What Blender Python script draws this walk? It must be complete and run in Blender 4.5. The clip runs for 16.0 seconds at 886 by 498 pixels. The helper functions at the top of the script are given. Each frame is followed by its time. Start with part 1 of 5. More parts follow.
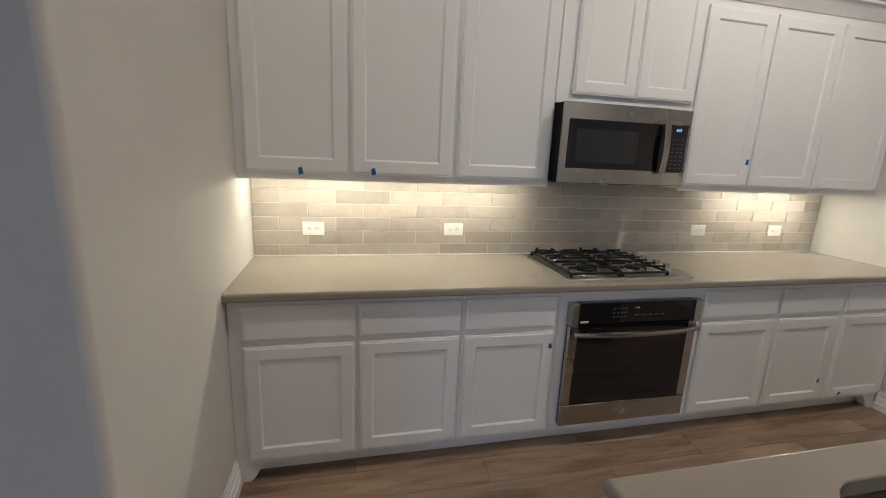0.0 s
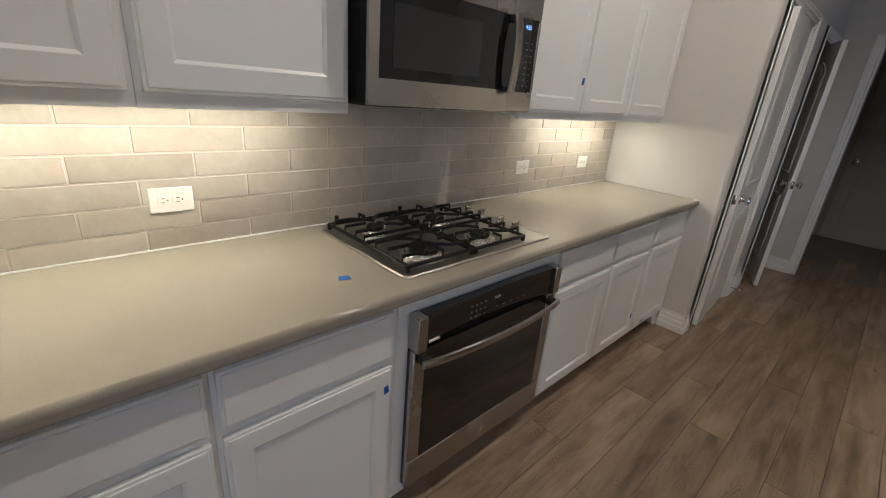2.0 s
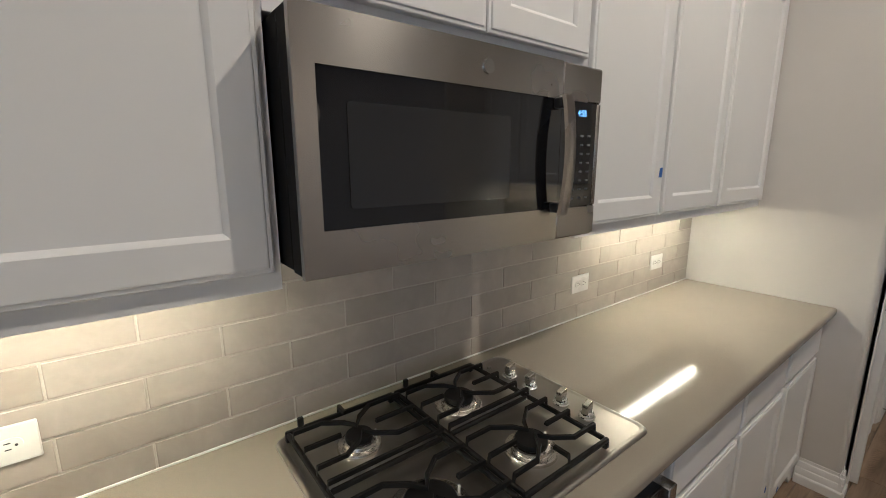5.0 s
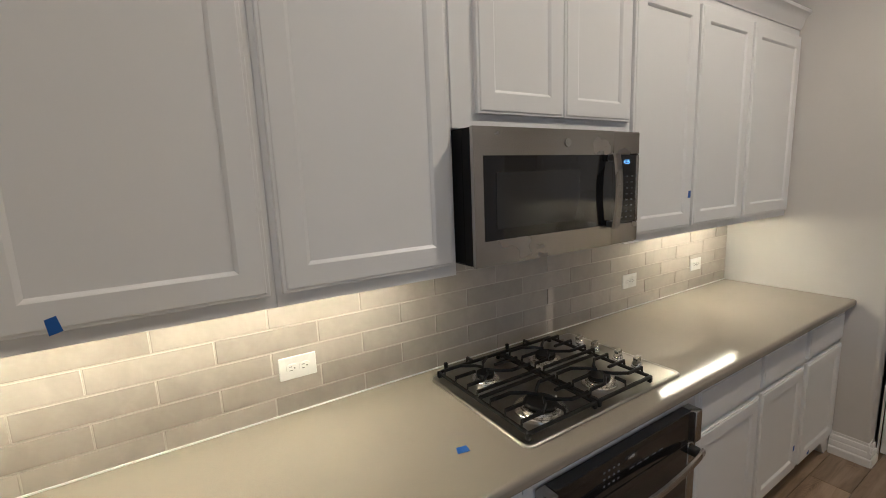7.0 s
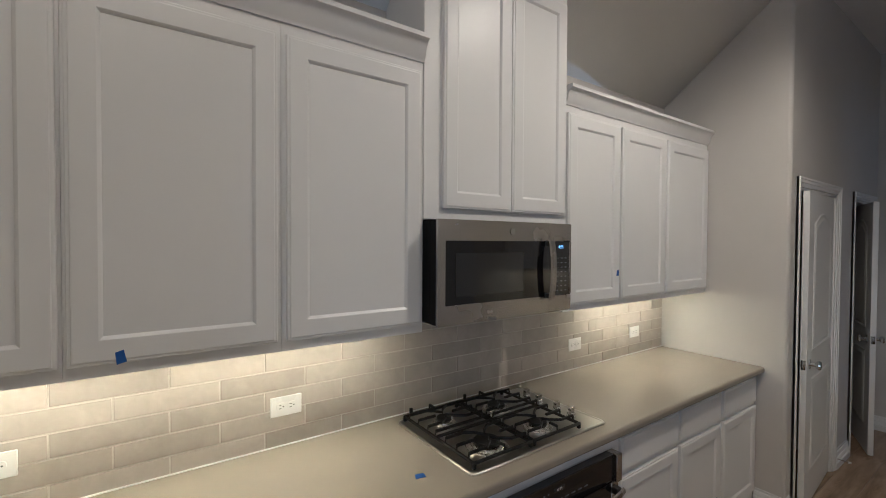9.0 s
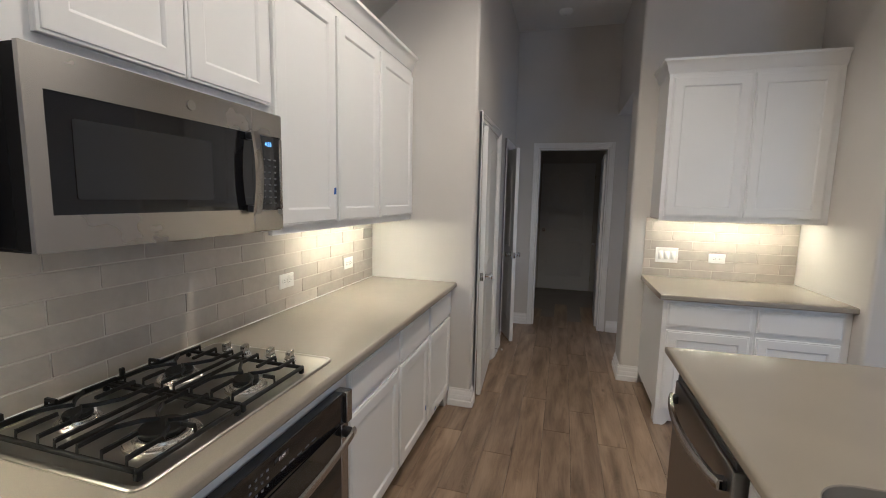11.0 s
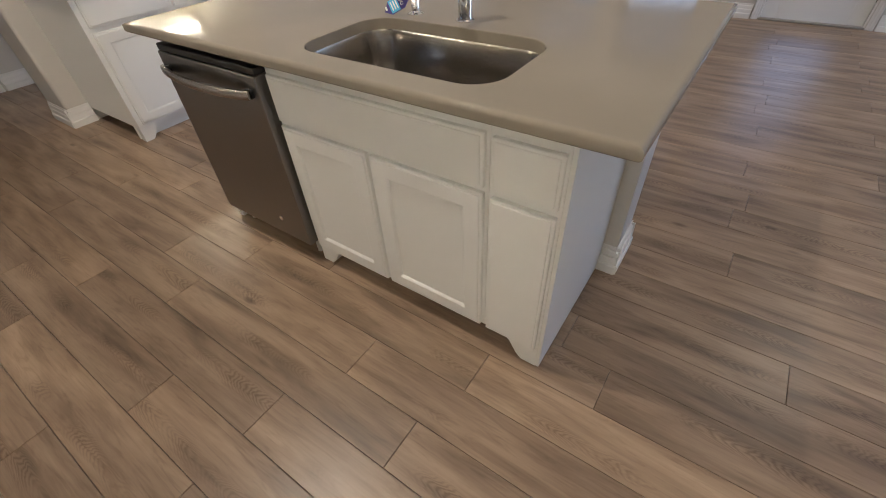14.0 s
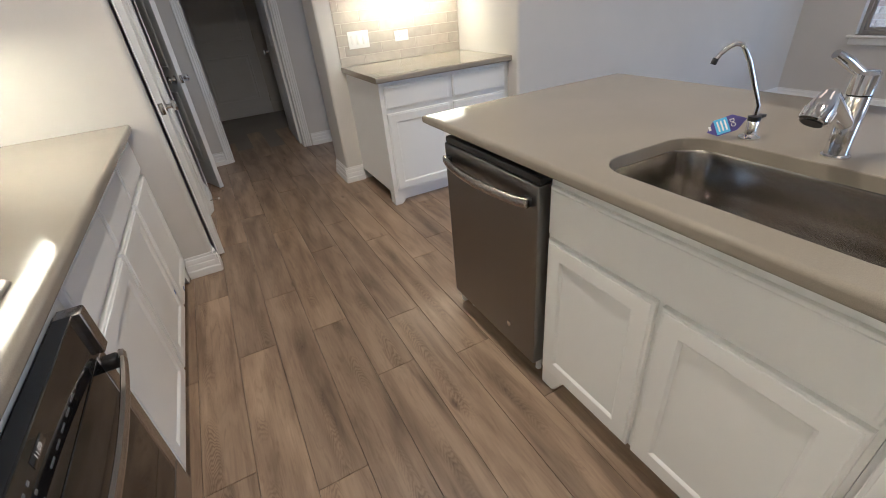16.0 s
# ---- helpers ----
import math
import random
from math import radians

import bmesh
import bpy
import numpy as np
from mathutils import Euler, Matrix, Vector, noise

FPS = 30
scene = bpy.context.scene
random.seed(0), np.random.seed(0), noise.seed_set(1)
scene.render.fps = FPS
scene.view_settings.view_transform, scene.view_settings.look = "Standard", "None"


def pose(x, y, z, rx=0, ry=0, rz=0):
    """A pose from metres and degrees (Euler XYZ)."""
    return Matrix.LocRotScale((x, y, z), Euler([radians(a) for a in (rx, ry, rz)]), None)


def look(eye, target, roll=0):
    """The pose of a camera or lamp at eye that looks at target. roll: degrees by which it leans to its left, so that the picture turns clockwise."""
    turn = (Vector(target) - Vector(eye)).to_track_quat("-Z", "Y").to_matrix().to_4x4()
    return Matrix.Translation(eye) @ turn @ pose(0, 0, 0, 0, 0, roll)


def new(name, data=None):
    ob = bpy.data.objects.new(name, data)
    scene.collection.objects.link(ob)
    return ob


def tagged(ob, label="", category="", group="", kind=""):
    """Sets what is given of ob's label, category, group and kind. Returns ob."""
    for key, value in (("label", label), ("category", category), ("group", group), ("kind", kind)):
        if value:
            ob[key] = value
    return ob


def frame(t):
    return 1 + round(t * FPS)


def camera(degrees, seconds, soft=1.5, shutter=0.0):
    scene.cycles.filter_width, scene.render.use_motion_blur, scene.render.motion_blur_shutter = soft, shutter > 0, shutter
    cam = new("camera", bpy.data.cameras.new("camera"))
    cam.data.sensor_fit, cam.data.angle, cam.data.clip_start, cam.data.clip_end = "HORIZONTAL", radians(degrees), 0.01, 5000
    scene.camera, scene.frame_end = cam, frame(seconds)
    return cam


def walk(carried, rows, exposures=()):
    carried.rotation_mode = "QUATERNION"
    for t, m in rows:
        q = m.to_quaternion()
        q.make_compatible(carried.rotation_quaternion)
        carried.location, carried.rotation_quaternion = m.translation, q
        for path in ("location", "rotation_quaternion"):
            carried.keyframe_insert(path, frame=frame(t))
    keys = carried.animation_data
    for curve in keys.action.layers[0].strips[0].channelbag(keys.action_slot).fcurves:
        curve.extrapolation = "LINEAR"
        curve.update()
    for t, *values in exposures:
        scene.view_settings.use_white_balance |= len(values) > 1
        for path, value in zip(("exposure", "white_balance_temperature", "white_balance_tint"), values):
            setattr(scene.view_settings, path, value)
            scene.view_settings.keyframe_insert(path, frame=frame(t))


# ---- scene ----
cam = camera(92.4, 16.0, 1.0)
PATH = [
    (0, (0.288, 0.464, 1.494), (0.74, 2.364, 1.062), 2.6),
    (0.5, (0.321, 0.714, 1.501), (0.991, 2.549, 1.074), 2.3),
    (1, (0.355, 0.973, 1.488), (1.314, 2.673, 1.054), 3.8),
    (1.5, (0.43, 1.217, 1.473), (1.737, 2.667, 1.04), 2.6),
    (2, (0.651, 1.412, 1.438), (1.962, 2.753, 0.742), 4.8),
    (2.5, (0.874, 1.572, 1.315), (1.995, 2.618, 0.031), 8.1),
    (3, (1.023, 1.733, 1.339), (2.18, 2.743, 0.057), 10.3),
    (3.5, (1.171, 1.841, 1.467), (2.415, 3.227, 0.738), 3.6),
    (5.8, (1.042, 1.855, 1.576), (2.231, 3.421, 1.21), -0.8),
    (6, (0.97, 1.821, 1.584), (2.177, 3.376, 1.227), -0.7),
    (6.5, (0.841, 1.664, 1.603), (2.066, 3.208, 1.265), -0.7),
    (7, (0.646, 1.516, 1.639), (1.687, 3.194, 1.319), -2.4),
    (7.5, (0.395, 1.431, 1.671), (1.17, 3.254, 1.394), -3.3),
    (8, (0.347, 1.337, 1.676), (1.053, 3.191, 1.427), -0.8),
    (8.5, (0.422, 1.213, 1.692), (1.295, 3.007, 1.541), 0.1),
    (8.7, (0.447, 1.192, 1.706), (1.43, 2.932, 1.623), 0.3),
    (10.8, (0.73, 1.475, 1.53), (2.592, 2.161, 1.29), 0.6),
    (11, (0.785, 1.504, 1.508), (2.696, 2.044, 1.27), 1.15),
    (11.3, (0.875, 1.562, 1.488), (2.86, 1.685, 1.259), 1.3),
    (11.5, (0.885, 1.612, 1.497), (2.852, 1.329, 1.269), 0.0),
    (11.8, (0.899, 1.659, 1.479), (2.736, 0.903, 1.242), -1.5),
    (12, (0.893, 1.669, 1.497), (2.621, 0.696, 1.237), -0.7),
    (12.5, (0.804, 1.649, 1.467), (2.262, 0.31, 1.184), -0.1),
    (13, (0.679, 1.675, 1.407), (1.904, 0.164, 0.94), -0.5),
    (13.5, (0.652, 1.777, 1.37), (1.711, 0.289, 0.554), -1.7),
    (14, (0.665, 1.836, 1.315), (1.546, 0.651, -0.034), -3.5),
    (14.5, (0.698, 1.837, 1.302), (1.602, 0.688, -0.062), -4.1),
    (15, (0.755, 1.778, 1.323), (1.9, 0.8, 0.007), -7.4),
    (15.5, (0.853, 1.771, 1.31), (2.295, 1.015, 0.149), -6.3),
    (16, (1.049, 1.818, 1.341), (2.597, 1.081, 0.312), -5.6),
]
EXPOSURES = [(0.0, 1.58, 5100, 11), (1.0, 1.56, 5100, 11), (2.0, 1.55, 5100, 11), (3.0, 1.91, 5050, 10), (3.7, 1.84, 5000, 10), (5.8, 1.5, 5200, 11), (7.0, 1.42, 5200, 11), (8.0, 1.12, 5150, 11), (8.7, 1.22, 5050, 11), (11.0, 1.88, 5050, 11), (11.5, 2.03, 5000, 11), (12.0, 1.88, 4900, 10), (13.0, 1.71, 4950, 10), (14.0, 2.14, 5300, 12), (14.5, 2.4, 5350, 12), (15.0, 2.4, 5250, 12), (15.5, 2.36, 5100, 11), (16.0, 2.26, 5000, 11)]
walk(cam, [(t, look(eye, target, roll)) for t, eye, target, roll in PATH], EXPOSURES)

# ---- world, sun, lights ----
world = bpy.data.worlds.new("world")
scene.world = world
world.use_nodes = True
wn = world.node_tree.nodes
sky = wn.new("ShaderNodeTexSky")
sky.sky_type = "NISHITA"
sky.sun_disc = False
sky.sun_elevation = radians(48)
sky.sun_rotation = radians(68)
wn["Background"].inputs[1].default_value = 0.15
world.node_tree.links.new(sky.outputs[0], wn["Background"].inputs[0])

sun = new("sun", bpy.data.lights.new("sun", "SUN"))
sun.data.energy, sun.data.angle, sun.data.color = 3.3, radians(0.5), (1.0, 0.95, 0.88)
sun.matrix_world = look((5.0, 2.0, 6.0), (0, 0, 0))

CEIL = 3.41
# sky light through the living-side window
wl = new("window_daylight", bpy.data.lights.new("window_daylight", "AREA"))
wl.data.shape, wl.data.size, wl.data.size_y = "RECTANGLE", 1.7, 1.7
wl.data.energy, wl.data.color = 6.0, (0.82, 0.91, 1.0)
wl.matrix_world = look((-3.36, -2.6, 1.55), (0.0, -2.6, 1.5))
# daylight from the room at the end of the side passage
pl = new("passage_daylight", bpy.data.lights.new("passage_daylight", "AREA"))
pl.data.shape, pl.data.size, pl.data.size_y = "RECTANGLE", 0.74, 1.18
pl.data.energy, pl.data.color = 0.7, (0.75, 0.86, 1.0)
pl.matrix_world = look((5.32, -1.36, 1.5), (5.32, 0.5, 1.5))
CAN_PLACES = [(2.08, -2.60), (-0.9, -2.57), (0.50, 1.45), (2.50, 1.45)]
for (cx, cy), watts in zip(CAN_PLACES, (17.0, 14.0, 13.0, 38.0)):
    spot = new("downlight", bpy.data.lights.new("downlight", "SPOT"))
    spot.data.energy, spot.data.color = watts, (1.0, 0.78, 0.52)
    spot.data.spot_size, spot.data.spot_blend, spot.data.shadow_soft_size = radians(152), 0.7, 0.02
    spot.matrix_world = look((cx, cy, CEIL - 0.03), (cx, cy, 0))

# ---- materials ----
def base_mat(name):
    m = bpy.data.materials.new(name)
    m.use_nodes = True
    return m, m.node_tree.nodes, m.node_tree.links, m.node_tree.nodes["Principled BSDF"]


def pos_coords(n, l, scale=(1, 1, 1), shift=False):
    """World position, scaled, with a random shift per object if asked."""
    g = n.new("ShaderNodeNewGeometry")
    out = g.outputs["Position"]
    if shift:
        info = n.new("ShaderNodeObjectInfo")
        mul = n.new("ShaderNodeVectorMath")
        mul.operation = "MULTIPLY_ADD"
        l.new(info.outputs["Random"], mul.inputs[0])
        mul.inputs[1].default_value = (37.0, 91.0, 53.0)
        l.new(out, mul.inputs[2])
        out = mul.outputs[0]
    mp = n.new("ShaderNodeMapping")
    mp.inputs["Scale"].default_value = scale
    l.new(out, mp.inputs[0])
    return mp.outputs[0]


def noise_tex(n, l, vec, scale, detail=4.0, rough=0.55, distortion=0.0):
    t = n.new("ShaderNodeTexNoise")
    t.inputs["Scale"].default_value = scale
    t.inputs["Detail"].default_value = detail
    t.inputs["Roughness"].default_value = rough
    t.inputs["Distortion"].default_value = distortion
    l.new(vec, t.inputs["Vector"])
    return t.outputs["Fac"]


def ramp(n, l, fac, stops):
    r = n.new("ShaderNodeValToRGB")
    e = r.color_ramp.elements
    while len(e) < len(stops):
        e.new(0.5)
    for k, (p, c) in enumerate(stops):
        e[k].position, e[k].color = p, (*c, 1)
    l.new(fac, r.inputs[0])
    return r.outputs[0]


def bump(n, l, b, height, strength, dist=0.002):
    bp = n.new("ShaderNodeBump")
    bp.inputs["Strength"].default_value, bp.inputs["Distance"].default_value = strength, dist
    l.new(height, bp.inputs["Height"])
    l.new(bp.outputs[0], b.inputs["Normal"])


def tint(c, k):
    return tuple(min(1.0, v * k) for v in c)


def paint(name, color, rough=0.5, var=0.05, fine=300.0, bump_s=0.15, dist=0.0008, coarse=2.0, metal=0.0, rvar=0.06):
    """A painted or plain surface: broad mottling, fine grain in the relief, uneven gloss."""
    m, n, l, b = base_mat(name)
    v = pos_coords(n, l)
    big = noise_tex(n, l, v, coarse, 5.0)
    l.new(ramp(n, l, big, [(0.3, tint(color, 1 - var)), (0.7, tint(color, 1 + var))]), b.inputs["Base Color"])
    b.inputs["Metallic"].default_value = metal
    fn = noise_tex(n, l, v, fine, 3.0)
    mr = n.new("ShaderNodeMapRange")
    mr.inputs["To Min"].default_value, mr.inputs["To Max"].default_value = max(0.02, rough - rvar), rough + rvar
    l.new(big, mr.inputs[0])
    l.new(mr.outputs[0], b.inputs["Roughness"])
    if bump_s:
        bump(n, l, b, fn, bump_s, dist)
    return m


def brushed(name, color, rough=0.28, along="x", metal=1.0, var=0.015):
    """Brushed sheet steel, nearly even, with a faint grain along one axis."""
    m, n, l, b = base_mat(name)
    sc = {"x": (2, 60, 60), "z": (60, 60, 2), "y": (60, 2, 60)}[along]
    g = noise_tex(n, l, pos_coords(n, l, sc), 1.0, 6.0, 0.75)
    l.new(ramp(n, l, g, [(0.3, tint(color, 1 - var)), (0.7, tint(color, 1 + var))]), b.inputs["Base Color"])
    b.inputs["Metallic"].default_value = metal
    smear = noise_tex(n, l, pos_coords(n, l), 5.0, 3.0)
    mr = n.new("ShaderNodeMapRange")
    mr.inputs["To Min"].default_value, mr.inputs["To Max"].default_value = rough - 0.015, rough + 0.03
    l.new(smear, mr.inputs[0])
    l.new(mr.outputs[0], b.inputs["Roughness"])
    if along == "x":
        tan = n.new("ShaderNodeTangent")
        tan.direction_type, tan.axis = "RADIAL", "Z"
        l.new(tan.outputs[0], b.inputs["Tangent"])
        b.inputs["Anisotropic"].default_value, b.inputs["Anisotropic Rotation"].default_value = 0.8, 0.25
    return m


def glow(name, color, strength):
    m, n, l, b = base_mat(name)
    b.inputs["Base Color"].default_value = (*color, 1)
    b.inputs["Emission Color"].default_value = (*color, 1)
    b.inputs["Emission Strength"].default_value = strength
    b.inputs["Roughness"].default_value = 0.25
    return m


def wood_floor():
    """Brown wood-look vinyl boards: soft tone patches, fine grain, arched figure in places, a few small knots."""
    m, n, l, b = base_mat("plank_wood")
    info = n.new("ShaderNodeObjectInfo")

    def math_node(op, *vals):
        x = n.new("ShaderNodeMath")
        x.operation = op
        for k, v in enumerate(vals):
            if isinstance(v, (int, float)):
                x.inputs[k].default_value = v
            else:
                l.new(v, x.inputs[k])
        return x.outputs[0]

    def mix(a, c, fac):
        x = n.new("ShaderNodeMix")
        x.data_type, x.blend_type = "RGBA", "MULTIPLY"
        if isinstance(fac, float):
            x.inputs["Factor"].default_value = fac
        else:
            l.new(fac, x.inputs["Factor"])
        l.new(a, x.inputs["A"])
        l.new(c, x.inputs["B"])
        return x.outputs["Result"]

    patch = noise_tex(n, l, pos_coords(n, l, (1.0, 6.5, 6.5), True), 2.0, 4.0, 0.5, 0.5)
    c = ramp(n, l, patch, [(0.28, (0.165, 0.113, 0.076)), (0.47, (0.282, 0.201, 0.136)), (0.68, (0.385, 0.282, 0.193))])
    grain = noise_tex(n, l, pos_coords(n, l, (1.6, 60.0, 60.0), True), 2.4, 5.0, 0.6, 0.2)
    c = mix(c, ramp(n, l, grain, [(0.32, (0.78, 0.76, 0.74)), (0.62, (1.05, 1.05, 1.05))]), 0.4)
    dash = noise_tex(n, l, pos_coords(n, l, (5.0, 70.0, 70.0), True), 1.6, 3.0, 0.55, 0.3)
    c = mix(c, ramp(n, l, dash, [(0.33, (0.60, 0.56, 0.53)), (0.43, (1.0, 1.0, 1.0))]), 0.2)
    stroke = noise_tex(n, l, pos_coords(n, l, (2.2, 17.0, 17.0), True), 2.0, 4.0, 0.6, 1.6)
    c = mix(c, ramp(n, l, stroke, [(0.30, (0.60, 0.56, 0.53)), (0.46, (0.98, 0.98, 0.98)), (0.7, (1.07, 1.07, 1.06))]), 0.5)
    # arched rings where the saw has crossed the growth lines
    tc = n.new("ShaderNodeTexCoord")
    sep = n.new("ShaderNodeSeparateXYZ")
    l.new(tc.outputs["Object"], sep.inputs[0])
    warp = noise_tex(n, l, pos_coords(n, l, (1.2, 5.0, 5.0), True), 2.0, 3.0)
    centre = math_node("ADD", math_node("MULTIPLY_ADD", info.outputs["Random"], 0.09, 0.02), math_node("MULTIPLY", warp, 0.045))
    off = math_node("SUBTRACT", sep.outputs["Y"], centre)
    off2 = math_node("MULTIPLY", off, off)
    phase = math_node("ADD", math_node("MULTIPLY_ADD", sep.outputs["X"], 240.0, math_node("MULTIPLY", off2, 19000.0)), math_node("MULTIPLY_ADD", warp, 90.0, math_node("MULTIPLY", stroke, 16.0)))
    half = math_node("MULTIPLY_ADD", math_node("SINE", phase), 0.5, 0.5)
    strip = math_node("MAXIMUM", math_node("MULTIPLY_ADD", off2, -900.0, 1.0), 0.0)
    where = noise_tex(n, l, pos_coords(n, l, (1.3, 0.5, 0.5), True), 2.2, 2.0)
    mask = math_node("MULTIPLY", math_node("MULTIPLY", strip, ramp(n, l, where, [(0.42, (0, 0, 0)), (0.60, (1, 1, 1))])), 0.85)
    c = mix(c, ramp(n, l, half, [(0.0, (0.46, 0.41, 0.38)), (0.4, (0.68, 0.65, 0.62)), (1.0, (0.84, 0.82, 0.80))]), mask)
    # each board a little darker, lighter or greyer than the next
    c = mix(c, ramp(n, l, info.outputs["Random"], [(0.0, (0.87, 0.87, 0.88)), (0.5, (0.98, 0.98, 0.97)), (1.0, (1.13, 1.12, 1.10))]), 1.0)
    vk = n.new("ShaderNodeTexVoronoi")
    vk.inputs["Scale"].default_value = 1.0
    l.new(pos_coords(n, l, (1.9, 5.2, 5.2), True), vk.inputs["Vector"])
    c = mix(c, ramp(n, l, vk.outputs["Distance"], [(0.03, (0.34, 0.29, 0.27)), (0.085, (1, 1, 1))]), 0.8)
    l.new(c, b.inputs["Base Color"])
    mr = n.new("ShaderNodeMapRange")
    mr.inputs["To Min"].default_value, mr.inputs["To Max"].default_value = 0.29, 0.41
    l.new(grain, mr.inputs[0])
    l.new(mr.outputs[0], b.inputs["Roughness"])
    bump(n, l, b, grain, 0.15, 0.0008)
    return m


def tile_glaze():
    m, n, l, b = base_mat("tile_glaze")
    info = n.new("ShaderNodeObjectInfo")
    v = pos_coords(n, l, (1, 1, 1), True)
    cloud = noise_tex(n, l, v, 11.0, 5.0, 0.6, 0.6)
    c1 = ramp(n, l, cloud, [(0.3, (0.405, 0.362, 0.312)), (0.55, (0.45, 0.405, 0.352)), (0.75, (0.495, 0.448, 0.392))])
    x = n.new("ShaderNodeMix")
    x.data_type, x.blend_type = "RGBA", "MULTIPLY"
    x.inputs["Factor"].default_value = 1.0
    l.new(c1, x.inputs["A"])
    l.new(ramp(n, l, info.outputs["Random"], [(0.0, (0.86, 0.85, 0.84)), (0.6, (1.0, 1.0, 1.0)), (1.0, (1.1, 1.1, 1.1))]), x.inputs["B"])
    l.new(x.outputs["Result"], b.inputs["Base Color"])
    b.inputs["Roughness"].default_value = 0.42
    wob = noise_tex(n, l, v, 16.0, 2.0)
    bump(n, l, b, wob, 0.35, 0.004)
    return m


def speckled(name, color, rough):
    """Engineered stone: very fine speckle, faint clouding."""
    m, n, l, b = base_mat(name)
    v = pos_coords(n, l)
    sp = noise_tex(n, l, v, 700.0, 2.0)
    cl = noise_tex(n, l, v, 3.0, 4.0)
    x = n.new("ShaderNodeMix")
    x.data_type, x.blend_type = "RGBA", "MULTIPLY"
    x.inputs["Factor"].default_value = 1.0
    l.new(ramp(n, l, sp, [(0.3, tint(color, 0.86)), (0.7, tint(color, 1.1))]), x.inputs["A"])
    l.new(ramp(n, l, cl, [(0.3, (0.96, 0.96, 0.96)), (0.7, (1.04, 1.04, 1.03))]), x.inputs["B"])
    l.new(x.outputs["Result"], b.inputs["Base Color"])
    b.inputs["Roughness"].default_value = rough
    return m


def brick_mat(name, stops, rough=0.85):
    m, n, l, b = base_mat(name)
    g = n.new("ShaderNodeNewGeometry")
    v = pos_coords(n, l)
    x = n.new("ShaderNodeMix")
    x.data_type, x.blend_type = "RGBA", "MULTIPLY"
    x.inputs["Factor"].default_value = 1.0
    l.new(ramp(n, l, g.outputs["Random Per Island"], stops), x.inputs["A"])
    f = noise_tex(n, l, v, 40.0, 5.0)
    l.new(ramp(n, l, f, [(0.3, (0.8, 0.8, 0.8)), (0.7, (1.15, 1.15, 1.15))]), x.inputs["B"])
    l.new(x.outputs["Result"], b.inputs["Base Color"])
    b.inputs["Roughness"].default_value = rough
    bump(n, l, b, f, 0.4, 0.004)
    return m


def glass_mat(name, tintc=(1, 1, 1)):
    m, n, l, b = base_mat(name)
    b.inputs["Base Color"].default_value = (*tintc, 1)
    b.inputs["Roughness"].default_value = 0.0
    b.inputs["Transmission Weight"].default_value = 1.0
    b.inputs["IOR"].default_value = 1.02
    return m


WALL = paint("wall_paint", (0.60, 0.575, 0.54), 0.62, 0.03, 260.0, 0.35, 0.0012)
CEILING = paint("ceiling_paint", (0.80, 0.79, 0.765), 0.8, 0.02, 120.0, 0.4, 0.002)
WHITE = paint("cabinet_paint", (0.78, 0.775, 0.76), 0.36, 0.02, 500.0, 0.06, 0.0004)
TRIM = paint("trim_paint", (0.80, 0.79, 0.775), 0.32, 0.02, 300.0, 0.06, 0.0004)
DOORPAINT = paint("door_paint", (0.77, 0.765, 0.75), 0.38, 0.02, 120.0, 0.12, 0.0006)
STONE = speckled("counter_stone", (0.298, 0.264, 0.215), 0.09)
STONE.node_tree.nodes["Principled BSDF"].inputs["Specular IOR Level"].default_value = 0.35
GROUT = paint("grout", (0.58, 0.54, 0.48), 0.8, 0.05, 400.0, 0.3)
TILE = tile_glaze()
WOOD = wood_floor()
SUBFLOOR = paint("plank_joint", (0.05, 0.036, 0.026), 0.8, 0.1)
BURNER = paint("satin_burner", (0.74, 0.71, 0.66), 0.26, 0.03, 50.0, 0.0, metal=1.0, rvar=0.03)
STEEL = brushed("brushed_steel", (0.43, 0.405, 0.375), 0.26, "x")
STEEL_V = brushed("brushed_steel_upright", (0.27, 0.26, 0.25), 0.30, "z")
STEEL_SINK = brushed("sink_steel", (0.46, 0.43, 0.39), 0.17, "y")
CHROME = paint("chrome", (0.80, 0.80, 0.80), 0.07, 0.01, 50.0, 0.0, metal=1.0, rvar=0.02)
NICKEL = paint("satin_nickel", (0.52, 0.50, 0.47), 0.24, 0.02, 50.0, 0.0, metal=1.0, rvar=0.04)
BLACKGLASS = paint("black_glass", (0.008, 0.008, 0.009), 0.035, 0.05, 50.0, 0.0, rvar=0.01)
BLACK = paint("black_plastic", (0.016, 0.016, 0.017), 0.35, 0.1, 300.0, 0.1)
MESHGLASS = paint("window_screen", (0.022, 0.0225, 0.0235), 0.045, 0.05, 900.0, 0.0, rvar=0.01)
IRON = paint("cast_iron", (0.007, 0.0068, 0.0065), 0.5, 0.15, 250.0, 0.35, 0.0006)
IRON.node_tree.nodes["Principled BSDF"].inputs["Specular IOR Level"].default_value = 0.22
PLATE = paint("white_plastic", (0.82, 0.81, 0.78), 0.28, 0.01, 300.0, 0.03)
MATTBLACK = paint("matt_black_steel", (0.010, 0.010, 0.0105), 0.7, 0.1, 300.0, 0.1)
MATTBLACK.node_tree.nodes["Principled BSDF"].inputs["Specular IOR Level"].default_value = 0.15
for glassy in (BLACKGLASS, MESHGLASS):
    glassy.node_tree.nodes["Principled BSDF"].inputs["IOR"].default_value = 1.55
HOLE = paint("dark_slot", (0.03, 0.03, 0.03), 0.6, 0.05)
TAPE = paint("blue_tape", (0.014, 0.095, 0.37), 0.55, 0.08, 700.0, 0.25)
